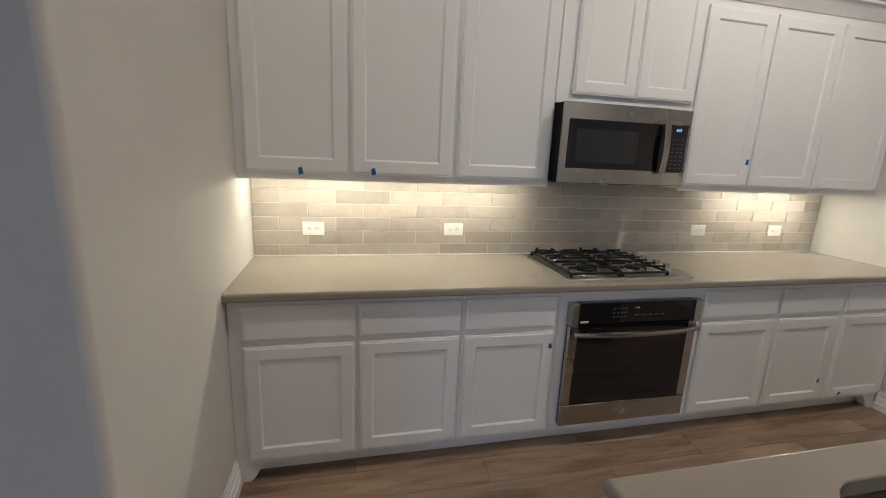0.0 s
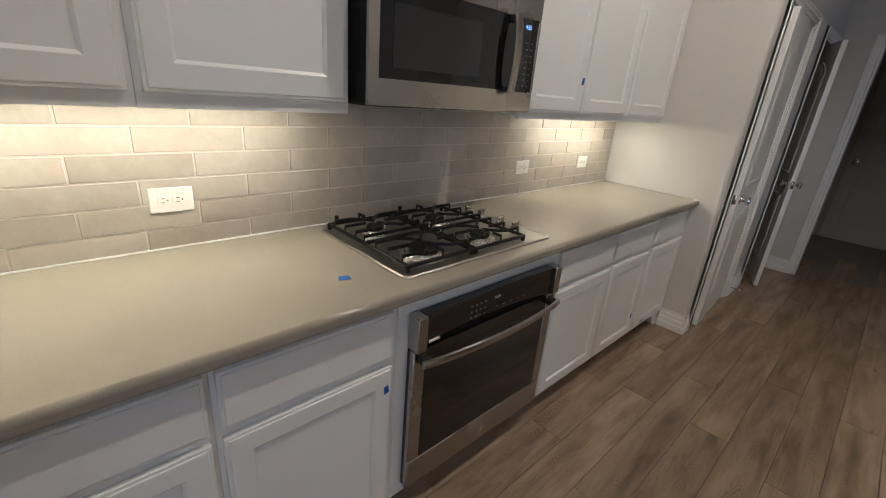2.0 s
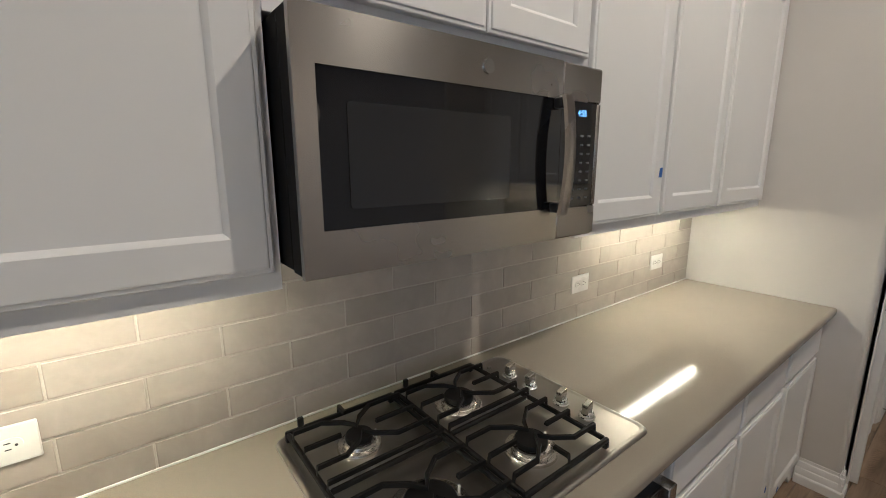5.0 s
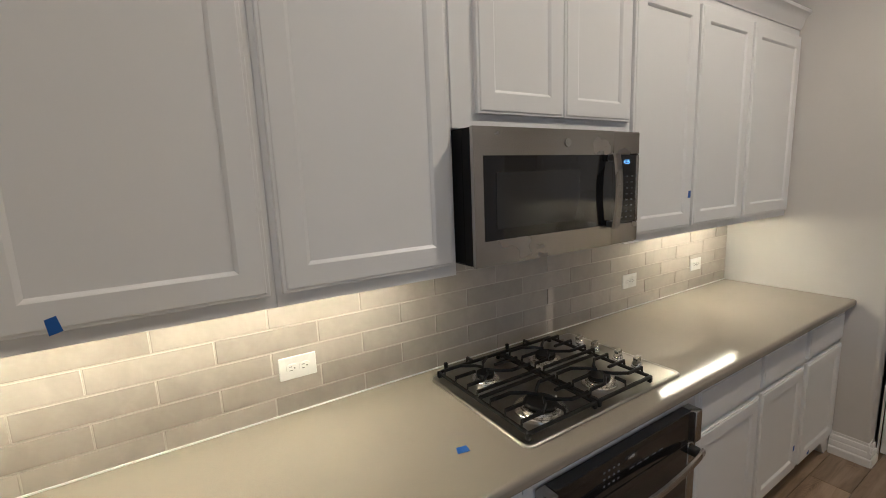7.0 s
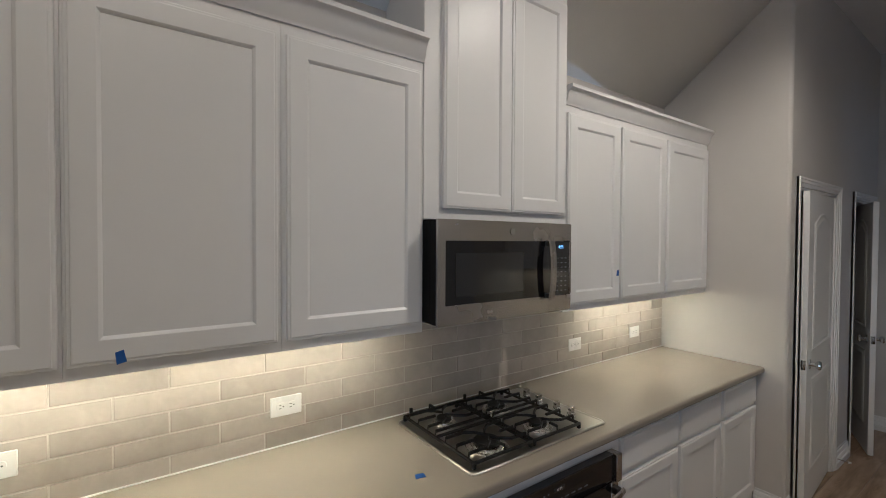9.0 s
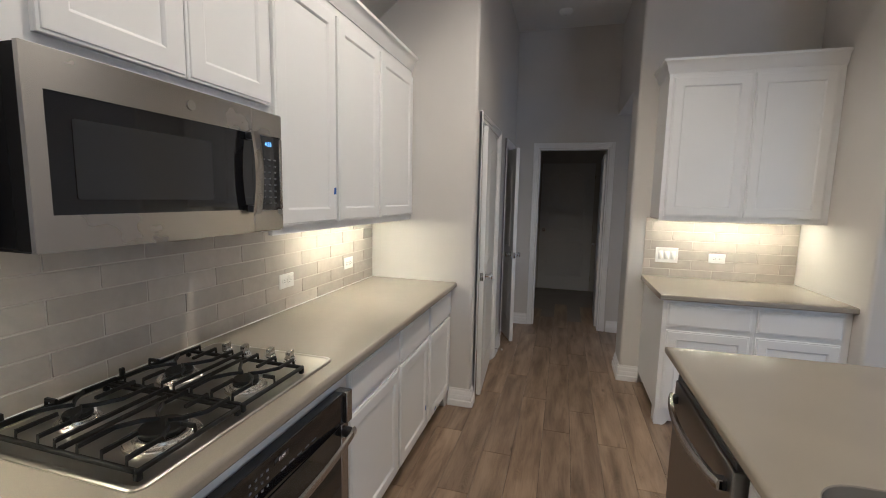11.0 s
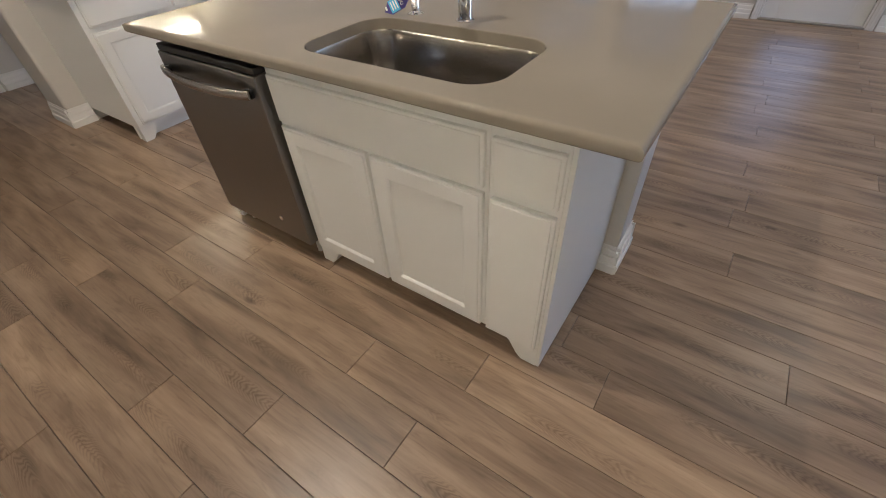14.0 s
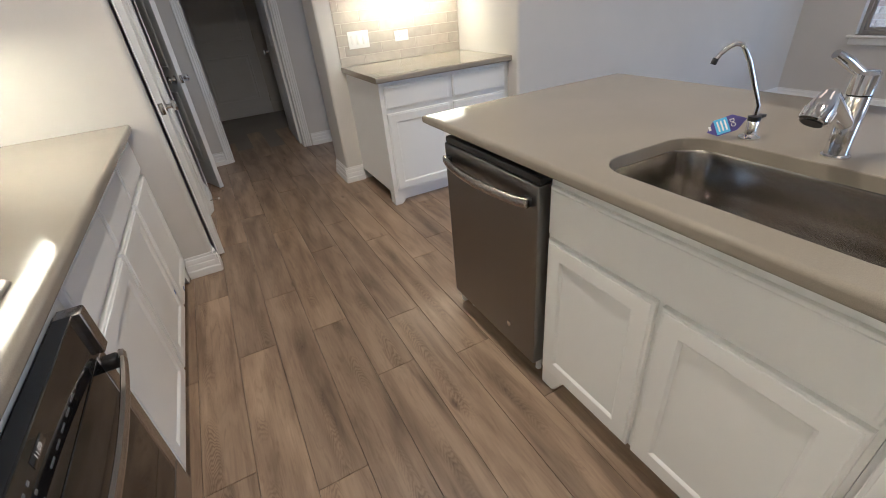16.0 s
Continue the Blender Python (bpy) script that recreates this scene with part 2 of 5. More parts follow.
LED = glow("led_warm", (1.0, 0.82, 0.50), 23.0)
GLOBE = glow("opal_glass", (1.0, 0.80, 0.58), 0.2)
DISPLAY = glow("display_blue", (0.25, 0.55, 1.0), 0.6)
CANLIGHT = glow("can_lens", (1.0, 0.78, 0.52), 1.5)
BRONZE = paint("window_vinyl", (0.30, 0.275, 0.245), 0.42, 0.05, 300.0, 0.06)
GLASS = glass_mat("pane_glass")
BRASS = paint("aged_brass", (0.42, 0.27, 0.12), 0.3, 0.05, 50.0, 0.0, metal=1.0)
CORD = paint("cord_black", (0.02, 0.02, 0.02), 0.6, 0.05)
CARPET = paint("grey_carpet", (0.30, 0.285, 0.265), 0.95, 0.1, 500.0, 0.6, 0.004)
MARK = paint("panel_marks", (0.10, 0.105, 0.11), 0.4, 0.05, 100.0, 0.0)
TAG_BLUE = paint("tag_blue", (0.05, 0.035, 0.22), 0.35, 0.05, 100.0, 0.0)
TAG_CYAN = paint("tag_cyan", (0.10, 0.42, 0.72), 0.35, 0.05, 100.0, 0.0)
RUBBER = paint("rubber_white", (0.7, 0.69, 0.66), 0.6, 0.05)

# ---- helpers of this scene ----
def box(bm, x0, y0, z0, x1, y1, z1, bevel=0.0, seg=2):
    r = bmesh.ops.create_cube(bm, size=1.0)
    vs = r["verts"]
    for v in vs:
        v.co = Vector((x0 + (v.co.x + 0.5) * (x1 - x0), y0 + (v.co.y + 0.5) * (y1 - y0), z0 + (v.co.z + 0.5) * (z1 - z0)))
    if bevel:
        es = list({e for v in vs for e in v.link_edges})
        bmesh.ops.bevel(bm, geom=es, offset=bevel, segments=seg, affect="EDGES", profile=0.5, clamp_overlap=True)
    return bm


def B(x0, y0, z0, x1, y1, z1, bevel=0.0, seg=2):
    return box(bmesh.new(), x0, y0, z0, x1, y1, z1, bevel, seg)


def cyl(bm, p0, p1, r0, r1=None, seg=20, bevel=0.0):
    """A round bar from p0 to p1."""
    p0, p1 = Vector(p0), Vector(p1)
    d = p1 - p0
    r1 = r0 if r1 is None else r1
    m = Matrix.Translation((p0 + p1) / 2) @ d.to_track_quat("Z", "Y").to_matrix().to_4x4()
    r = bmesh.ops.create_cone(bm, cap_ends=True, segments=seg, radius1=r0, radius2=r1, depth=d.length, matrix=m)
    if bevel:
        es = [e for e in {e for v in r["verts"] for e in v.link_edges} if len(e.link_faces) == 2 and e.calc_face_angle(0) > 0.8]
        bmesh.ops.bevel(bm, geom=es, offset=bevel, segments=2, affect="EDGES", profile=0.5)
    return bm


def tube(bm, pts, r, seg=12):
    """A round tube along points; r is a radius or one for each point."""
    pts = [Vector(p) for p in pts]
    rs = r if isinstance(r, (list, tuple)) else [r] * len(pts)
    rings = []
    up = Vector((0, 0, 1))
    for k, p in enumerate(pts):
        d = (pts[min(k + 1, len(pts) - 1)] - pts[max(k - 1, 0)]).normalized()
        side = d.cross(up if abs(d.z) < 0.95 else Vector((0, 1, 0))).normalized()
        if k and side.dot(last) < 0:
            side = -side
        last = side
        top = side.cross(d)
        rings.append([bm.verts.new(p + rs[k] * (math.cos(a) * side + math.sin(a) * top)) for a in [2 * math.pi * j / seg for j in range(seg)]])
    for a, c in zip(rings, rings[1:]):
        for j in range(seg):
            bm.faces.new((a[j], a[(j + 1) % seg], c[(j + 1) % seg], c[j]))
    bm.faces.new(rings[0][::-1])
    bm.faces.new(rings[-1])
    return bm


def lathe(bm, profile, centre=(0, 0, 0), seg=32):
    """Turns (radius, height) pairs round the upright axis."""
    c = Vector(centre)
    rings = []
    for r, z in profile:
        if r < 1e-6:
            rings.append([bm.verts.new(c + Vector((0, 0, z)))])
        else:
            rings.append([bm.verts.new(c + Vector((r * math.cos(2 * math.pi * j / seg), r * math.sin(2 * math.pi * j / seg), z))) for j in range(seg)])
    for a, b in zip(rings, rings[1:]):
        for j in range(seg):
            k = (j + 1) % seg
            if len(a) == 1 and len(b) > 1:
                bm.faces.new((a[0], b[j], b[k]))
            elif len(b) == 1 and len(a) > 1:
                bm.faces.new((a[j], a[k], b[0]))
            elif len(a) > 1:
                bm.faces.new((a[j], a[k], b[k], b[j]))
    return bm


def prism(bm, poly, axis, a0, a1):
    """Extrudes a closed outline along one axis. Outline pairs are the two other axes in order."""
    def at(p, a):
        q = list(p)
        q.insert("xyz".index(axis), a)
        return bm.verts.new(q)
    lo, hi = [at(p, a0) for p in poly], [at(p, a1) for p in poly]
    bm.faces.new(lo)
    bm.faces.new(hi[::-1])
    n = len(poly)
    for k in range(n):
        bm.faces.new((lo[k], hi[k], hi[(k + 1) % n], lo[(k + 1) % n]))
    return bm


def finish(name, bm, mat, smooth=True):
    bmesh.ops.recalc_face_normals(bm, faces=bm.faces)
    bm.normal_update()
    me = bpy.data.meshes.new(name)
    if smooth:
        for f in bm.faces:
            top = max(abs(c) for c in f.normal)
            f.smooth = top < 0.9995 or (f.calc_area() < 0.002 and abs(f.normal.z) < 0.9995)
        for e in bm.edges:
            e.smooth = len(e.link_faces) == 2 and e.calc_face_angle(0) < 0.6
    bm.to_mesh(me)
    bm.free()
    me.materials.append(mat)
    return me


def part(name, bm, mat, parent, label="", m=None):
    ob = new(name, finish(name, bm, mat))
    ob.parent = parent
    if m is not None:
        ob.matrix_basis = m
    if label:
        ob["label"] = label
    return ob


def thing(name, m, label, category, group=""):
    ob = new(name)
    ob.empty_display_size = 0.05
    ob.matrix_basis = m
    return tagged(ob, label, category, group)


def solid(name, bm, mat, label, category, group="", kind=""):
    return tagged(new(name, finish(name, bm, mat)), label, category, group, kind)


def structure(name, bm, mat, label, category="wall"):
    return solid(name, bm, mat, label, category, kind="structure")


def wall_with_openings(axis, a0, a1, t0, t1, z0, z1, holes):
    """A wall along x or y from a0 to a1, t0 to t1 thick, with holes (from, to, bottom, top) through it."""
    bm = bmesh.new()

    def put(p, q, lo, hi):
        if q - p > 1e-4 and hi - lo > 1e-4:
            box(bm, p, t0, lo, q, t1, hi) if axis == "x" else box(bm, t0, p, lo, t1, q, hi)
    at = a0
    for p, q, lo, hi in sorted(holes):
        put(at, p, z0, z1)
        put(p, q, z0, lo)
        put(p, q, hi, z1)
        at = q
    put(at, a1, z0, z1)
    return bm


def rounded_rect(w, d, r, n=8):
    """An outline round the origin, anticlockwise."""
    pts = []
    for cx, cy, a0 in ((w / 2 - r, d / 2 - r, 0), (-w / 2 + r, d / 2 - r, 90), (-w / 2 + r, -d / 2 + r, 180), (w / 2 - r, -d / 2 + r, 270)):
        pts += [(cx + r * math.cos(radians(a0 + 90 * k / n)), cy + r * math.sin(radians(a0 + 90 * k / n))) for k in range(n + 1)]
    return pts


def stack(bm, loops, close_first=True, close_last=True):
    """Skins a pile of outlines of equal length: [(points, z), ...]."""
    rings = [[bm.verts.new((x, y, z)) for x, y in pts] for pts, z in loops]
    n = len(rings[0])
    for a, b in zip(rings, rings[1:]):
        for j in range(n):
            bm.faces.new((a[j], a[(j + 1) % n], b[(j + 1) % n], b[j]))
    if close_first:
        bm.faces.new(rings[0][::-1])
    if close_last:
        bm.faces.new(rings[-1])
    return bm

# ---- the room ----
NX0, NX1, NY = -0.19, 3.68, 2.88          # kitchen run: west wall, east pillar, back wall
SY = -3.78                                 # garden wall
EX = 3.72                                  # plain east wall beside the dining side
NKX, NKY0, NKY1 = 4.548, -0.19, 0.985         # drinks nook: back, side wall, end
HX, PY = 5.94, 2.10                        # end of the hall, pantry wall
WX = -3.3

structure("wall_north", B(-0.34, NY, 0, NX1 + 0.12, NY + 0.15, CEIL), WALL, "light greige painted wall behind the kitchen run")
bm = B(-0.34, 1.5, 0, NX0, NY, CEIL)
box(bm, WX, 1.35, 0, NX0, 1.5, CEIL)
es = [e for e in bm.edges if abs(e.verts[0].co.x - NX0) < 1e-4 and abs(e.verts[1].co.x - NX0) < 1e-4 and abs(e.verts[0].co.y - 1.35) < 1e-4 and abs(e.verts[1].co.y - 1.35) < 1e-4]
bmesh.ops.bevel(bm, geom=es, offset=0.02, segments=4, affect="EDGES", profile=0.5)
structure("wall_west", bm, WALL, "light greige painted wall with a rounded drywall corner")
bm = B(NX1, PY, 0, NX1 + 0.12, NY, CEIL)
es = [e for e in bm.edges if all(abs(v.co.x - NX1) < 1e-4 and abs(v.co.y - PY) < 1e-4 for v in e.verts)]
bmesh.ops.bevel(bm, geom=es, offset=0.02, segments=4, affect="EDGES", profile=0.5)
structure("wall_pillar", bm, WALL, "light greige wall end with a rounded corner")
D1 = (3.83, 4.64)
D2 = (5.14, 5.76)
structure("wall_pantry", wall_with_openings("x", NX1 + 0.12, HX, PY, PY + 0.12, 0, CEIL, [(*D1, 0, 2.05), (*D2, 0, 2.05)]), WALL, "greige hall wall with two closet doorways")
structure("wall_hall_end", wall_with_openings("y", -1.3, PY + 0.12, HX, HX + 0.12, 0, CEIL, [(1.055, 1.82, 0, 2.10)]), WALL, "greige wall at the end of the hall")
bm = B(NKX, NKY0, 0, 4.87, NKY1, CEIL)
es = [e for e in bm.edges if all(abs(v.co.x - NKX) < 1e-4 and abs(v.co.y - NKY1) < 1e-4 for v in e.verts)]
bmesh.ops.bevel(bm, geom=es, offset=0.02, segments=4, affect="EDGES", profile=0.5)
structure("wall_nook", bm, WALL, "greige wall behind the drinks nook with a rounded corner")
structure("wall_passage_header", B(4.87, NKY1 - 0.12, 2.45, HX, NKY1, CEIL), WALL, "greige header over a side passage")
bm = B(EX, SY, 0, EX + 0.14, NKY0 - 0.12, CEIL)
box(bm, EX, NKY0 - 0.12, 0, 4.87, NKY0, CEIL)
es = [e for e in bm.edges if all(abs(v.co.x - EX) < 1e-4 and abs(v.co.y - NKY0) < 1e-4 for v in e.verts)]
bmesh.ops.bevel(bm, geom=es, offset=0.02, segments=4, affect="EDGES", profile=0.5)
structure("wall_east", bm, WALL, "tall plain greige wall beside the dining side")
W1, W2, GD = (2.36, 3.20), (1.30, 2.115), (-0.09, 0.755)
WZ = (0.668, 2.415)
structure("wall_south", wall_with_openings("x", WX, EX + 0.14, SY - 0.16, SY, 0, CEIL, [(*GD, 0, 2.05), (*W2, *WZ), (*W1, *WZ)]), WALL, "greige garden wall with two windows and a glazed door")
structure("wall_far_west", wall_with_openings("y", SY, 1.5, WX - 0.12, WX, 0, CEIL, [(-3.5, -1.7, 0.65, 2.4)]), WALL, "plain greige wall closing the living side")
# side passage and closets behind their doorways
bm = wall_with_openings("x", 4.87, HX, -1.42, -1.3, 0, CEIL, [(4.95, 5.7, 0.9, 2.1)])
box(bm, 4.71, -1.3, 0, 4.87, NKY0 - 0.12, CEIL)
structure("wall_passage", bm, WALL, "greige wall of the side passage")
bm = B(NX1 + 0.12, NY, 0, HX + 0.12, NY + 0.12, CEIL)
box(bm, 4.86, PY + 0.12, 0, 4.96, NY, CEIL)
box(bm, HX, PY + 0.12, 0, HX + 0.12, NY, CEIL)
structure("wall_closet", bm, WALL, "greige walls inside the closets")
bm = B(HX + 0.12, 0.28, 0, 8.2, 0.40, 2.75)
box(bm, HX + 0.12, 2.6, 0, 8.2, 2.72, 2.75)
box(bm, 8.2, 0.28, 0, 8.32, 2.72, 2.75)
structure("wall_utility", bm, WALL, "greige walls of the unlit utility room")
structure("floor_utility", B(HX + 0.06, 0.28, -0.05, 8.3, 2.7, -0.004), CARPET, "grey floor of the unlit utility room", "floor")
structure("ceiling_utility", B(HX + 0.12, 0.28, 2.75, 8.32, 2.72, 2.8), CEILING, "plain ceiling of the utility room", "ceiling")

SLOPE_Y, SLOPE_Z = 1.95, 2.70
bm = B(WX - 0.12, SY - 0.16, CEIL, HX + 0.12, SLOPE_Y, CEIL + 0.1)
box(bm, NX1, SLOPE_Y, CEIL, HX + 0.12, NY + 0.12, CEIL + 0.1)
prism(bm, [(SLOPE_Y, CEIL), (NY, SLOPE_Z), (NY, SLOPE_Z + 0.1), (SLOPE_Y, CEIL + 0.1)], "x", -0.34, NX1)
structure("ceiling", bm, CEILING, "white textured ceiling sloping down over the kitchen run", "ceiling")

structure("floor", B(WX, SY - 0.1, -0.06, HX + 0.06, NY, -0.0085), SUBFLOOR, "floor under wood-look vinyl planks", "floor")

# ---- baseboards and casings ----
def base_profile(h=0.13):
    return [(0, 0), (0.024, 0), (0.024, 0.040), (0.020, 0.046), (0.016, 0.047), (0.017, 0.076), (0.014, 0.081), (0.010, 0.082), (0.011, 0.108), (0.008, 0.113), (0.004, 0.114), (0.004, h), (0, h)]


def baseboard(p0, p1, label="white stepped baseboard along the wall"):
    """Runs from p0 to p1 in plan with the room on its right hand."""
    p0, p1 = Vector(p0), Vector(p1)
    d = (p1 - p0).normalized()
    nrm = Vector((d.y, -d.x))
    bm = bmesh.new()
    a = [bm.verts.new((p0.x + nrm.x * o, p0.y + nrm.y * o, z)) for o, z in base_profile()]
    b = [bm.verts.new((p1.x + nrm.x * o, p1.y + nrm.y * o, z)) for o, z in base_profile()]
    for k in range(len(a) - 1):
        bm.faces.new((a[k], b[k], b[k + 1], a[k + 1]))
    bm.faces.new(a)
    bm.faces.new(b[::-1])
    structure("baseboard", bm, TRIM, label, "baseboard")


baseboard((NX0, 1.37), (NX0, 2.26))
baseboard((WX, 1.35), (NX0, 1.35))
baseboard((NX1, 2.26), (NX1, PY - 0.018))
baseboard((NX1 - 0.018, PY), (D1[0] - 0.065, PY))
baseboard((D1[1] + 0.065, PY), (D2[0] - 0.065, PY))
baseboard((HX, 1.04 - 0.065), (HX, -1.3))
baseboard((HX, PY), (HX, 1.815 + 0.065))
baseboard((NKX, NKY1 + 0.018), (NKX, 0.842))
baseboard((4.87, NKY1), (NKX - 0.018, NKY1))
baseboard((EX, NKY0 + 0.0), (EX, SY))
baseboard((EX, SY), (GD[1] + 0.075, SY))
baseboard((GD[0] - 0.075, SY), (WX, SY))
baseboard((WX, SY), (WX, 1.35))


def casing(axis, a0, a1, face, out, top, name="trim", w=0.062):
    """Door casing round an opening on a wall face; out is the way into the room, +1 or -1."""
    bm = bmesh.new()

    def put(p, q, lo, hi, t):
        f0, f1 = sorted((face, face + out * t))
        if axis == "x":
            box(bm, p, f0, lo, q, f1, hi, 0.003, 1)
        else:
            box(bm, f0, p, lo, f1, q, hi, 0.003, 1)
    for t, o in ((0.012, 0.0), (0.018, 0.022), (0.022, 0.042)):
        put(a0 - w, a0 - o - 0.004, 0, top + w, t)
        put(a1 + o + 0.004, a1 + w, 0, top + w, t)
        put(a0 - o - 0.004, a1 + o + 0.004, top + o + 0.004, top + w, t)
    structure(name, bm, TRIM, "white stepped door casing", "trim")


casing("x", *D1, PY, -1, 2.05)
casing("x", *D2, PY, -1, 2.05)
casing("y", 1.055, 1.82, HX, -1, 2.10)
casing("x", *GD, SY, 1, 2.05)
# jamb linings inside the doorways
def lining(axis, a0, a1, t0, t1, top):
    bm = bmesh.new()
    for p, q, lo, hi in ((a0, a0 + 0.015, 0, top), (a1 - 0.015, a1, 0, top), (a0 + 0.015, a1 - 0.015, top - 0.015, top)):
        box(bm, p, t0, lo, q, t1, hi) if axis == "x" else box(bm, t0, p, lo, t1, q, hi)
    structure("trim", bm, TRIM, "white door jamb lining", "trim")


lining("x", *D1, PY - 0.002, PY + 0.122, 2.05)
lining("x", *D2, PY - 0.002, PY + 0.122, 2.05)
lining("y", 1.055, 1.82, HX - 0.002, HX + 0.122, 2.10)
lining("x", *GD, SY - 0.162, SY + 0.002, 2.05)

# ---- hinged doors ----
def door_leaf(w, h, th=0.035):
    """A moulded two-panel leaf, hinge edge at x=0, front towards -y, with raised panels on both sides; the upper one is arched."""
    bm = bmesh.new()
    box(bm, 0, 0, 0, w, th, h, 0.002, 1)
    return bm


def moulded_panel(w, z0, z1, arch):
    """The raised field of a moulded door: a sloped rim round a flat middle."""
    bm = bmesh.new()

    def outline(o):
        x0, x1 = -w / 2 + o, w / 2 - o
        pts = [(x0, z0 + o), (x1, z0 + o)]
        if arch:
            pts += [(x1 - (x1 - x0) * k / 10, z1 - o - 0.075 + 0.075 * math.sin(math.pi * k / 10)) for k in range(11)]
        else:
            pts += [(x1, z1 - o), (x0, z1 - o)]
        return pts
    rings = [[bm.verts.new((x, y, z)) for x, z in outline(o)] for o, y in ((0, -0.001), (0.008, -0.006), (0.016, -0.002), (0.03, -0.002), (0.045, -0.007))]
    n = len(rings[0])
    for a, b in zip(rings, rings[1:]):
        for j in range(n):
            bm.faces.new((a[j], a[(j + 1) % n], b[(j + 1) % n], b[j]))
    bm.faces.new(rings[-1])
    return bm


def knob(parent, x, y, z, side):
    """A round knob on its rose; side is the way it sticks out along y."""
    bm = bmesh.new()
    lathe(bm, [(0.0, 0.0), (0.032, 0.0), (0.032, 0.006), (0.014, 0.010), (0.011, 0.028), (0.024, 0.036), (0.029, 0.048), (0.026, 0.058), (0.0, 0.062)], seg=20)
    part("door_knob", bm, CHROME, parent, "polished nickel knob", pose(x, y, z, 90 if side < 0 else -90))


def hinged_door(name, m, w, h, label, mat=DOORPAINT, knob_z=0.92):
    d = thing(name, m, label, "door")
    d["kind"] = "structure"
    part("leaf", door_leaf(w, h), mat, d)
    for y, rot in ((0, 0), (0.035, 180)):
        part("panel", moulded_panel(w - 0.24, 0.22, 0.82, False), mat, d, "", pose(w / 2, y, 0, 0, 0, rot))
        part("panel", moulded_panel(w - 0.24, 1.0, h - 0.13, True), mat, d, "", pose(w / 2, y, 0, 0, 0, rot))
    knob(d, w - 0.065, 0, knob_z, -1)
    knob(d, w - 0.065, 0.035, knob_z, 1)
    part("latch_plate", B(w - 0.0005, 0.006, knob_z - 0.03, w + 0.0015, 0.029, knob_z + 0.03), NICKEL, d, "nickel latch plate")
    for z in (0.2, h / 2, h - 0.2):
        bm = bmesh.new()
        cyl(bm, (-0.004, -0.004, z - 0.045), (-0.004, -0.004, z + 0.045), 0.006, seg=10)
        part("hinge", bm, NICKEL, d, "nickel hinge")
    return d


# leaves hinged on their far jambs: x runs back towards the kitchen
hinged_door("door_1", pose(D1[1] - 0.018, PY + 0.006, 0.012, 0, 0, 180 + 4.0) @ pose(0, -0.035, 0), D1[1] - D1[0] - 0.045, 2.015, "white two-panel closet door standing slightly ajar")
hinged_door("door_2", pose(D2[1] - 0.018, PY + 0.085, 0.012, 0, 0, 180 + 22.0) @ pose(0, -0.035, 0), D2[1] - D2[0] - 0.03, 2.015, "white two-panel closet door standing partly open")
hinged_door("door_3", pose(HX + 0.125, 1.06, 0.012, 0, 0, -2) @ pose(0, 0, 0), 0.74, 2.03, "white two-panel door opened into a dark room")
hinged_door("door_4", pose(8.19, 1.05, 0.012, 0, 0, 90), 0.84, 2.10, "closed white two-panel door in a dark room", DOORPAINT, 1.0)

# springy door stop on the closet leaf's foot
ds = thing("door_stop", pose(4.75, PY - 0.018, 0.07), "small white spring door stop on the baseboard", "door stop")
bm = bmesh.new()
cyl(bm, (0, 0, 0), (0, -0.06, 0), 0.004, seg=8)
part("spring", bm, NICKEL, ds)
bm = bmesh.new()
cyl(bm, (0, -0.06, 0), (0, -0.075, 0), 0.008, seg=10)
part("tip", bm, RUBBER, ds, "white rubber tip")

# ---- windows ----
def window(name, x0, x1, z0, z1, meet):
    y = SY - 0.11
    w = thing(name, pose(0, 0, 0), "taupe vinyl single-hung window with two clear panes", "window")
    w["kind"] = "structure"
    f = 0.032

    def frame_bm(a0, a1, b0, b1, y0, y1, t):
        bm = bmesh.new()
        box(bm, a0, y0, b0, a0 + t, y1, b1, 0.003, 1)
        box(bm, a1 - t, y0, b0, a1, y1, b1, 0.003, 1)
        box(bm, a0 + t, y0, b0, a1 - t, y1, b0 + t, 0.003, 1)
        box(bm, a0 + t, y0, b1 - t, a1 - t, y1, b1, 0.003, 1)
        return bm
    part("window_frame", frame_bm(x0, x1, z0, z1, y - 0.03, y + 0.05, f), BRONZE, w)
    for nm, b0, b1, yy in (("upper_sash", meet - 0.02, z1 - f, y - 0.02), ("lower_sash", z0 + f, meet + 0.02, y + 0.012)):
        s = part(nm, frame_bm(x0 + f, x1 - f, b0, b1, yy, yy + 0.026, 0.026), BRONZE, w)
        g = part("pane", B(x0 + f + 0.02, yy + 0.011, b0 + 0.02, x1 - f - 0.02, yy + 0.015, b1 - 0.02), GLASS, s, "clear glass pane")
        g.visible_shadow = False
    bm = B((x0 + x1) / 2 + 0.1, y + 0.036, meet + 0.02, (x0 + x1) / 2 + 0.16, y + 0.05, meet + 0.03, 0.002, 1)
    part("sash_lock", bm, PLATE, w, "white sash lock")
    bm = B(x0 - 0.05, SY - 0.11 + 0.05, z0 - 0.022, x1 + 0.05, SY + 0.045, z0, 0.006, 2)
    box(bm, x0 - 0.03, SY, z0 - 0.085, x1 + 0.03, SY + 0.016, z0 - 0.022, 0.004, 1)
    part("window_sill", bm, TRIM, w, "white painted sill and apron")


window("window_1", *W1, *WZ, 1.36)
window("window_2", *W2, *WZ, 1.36)

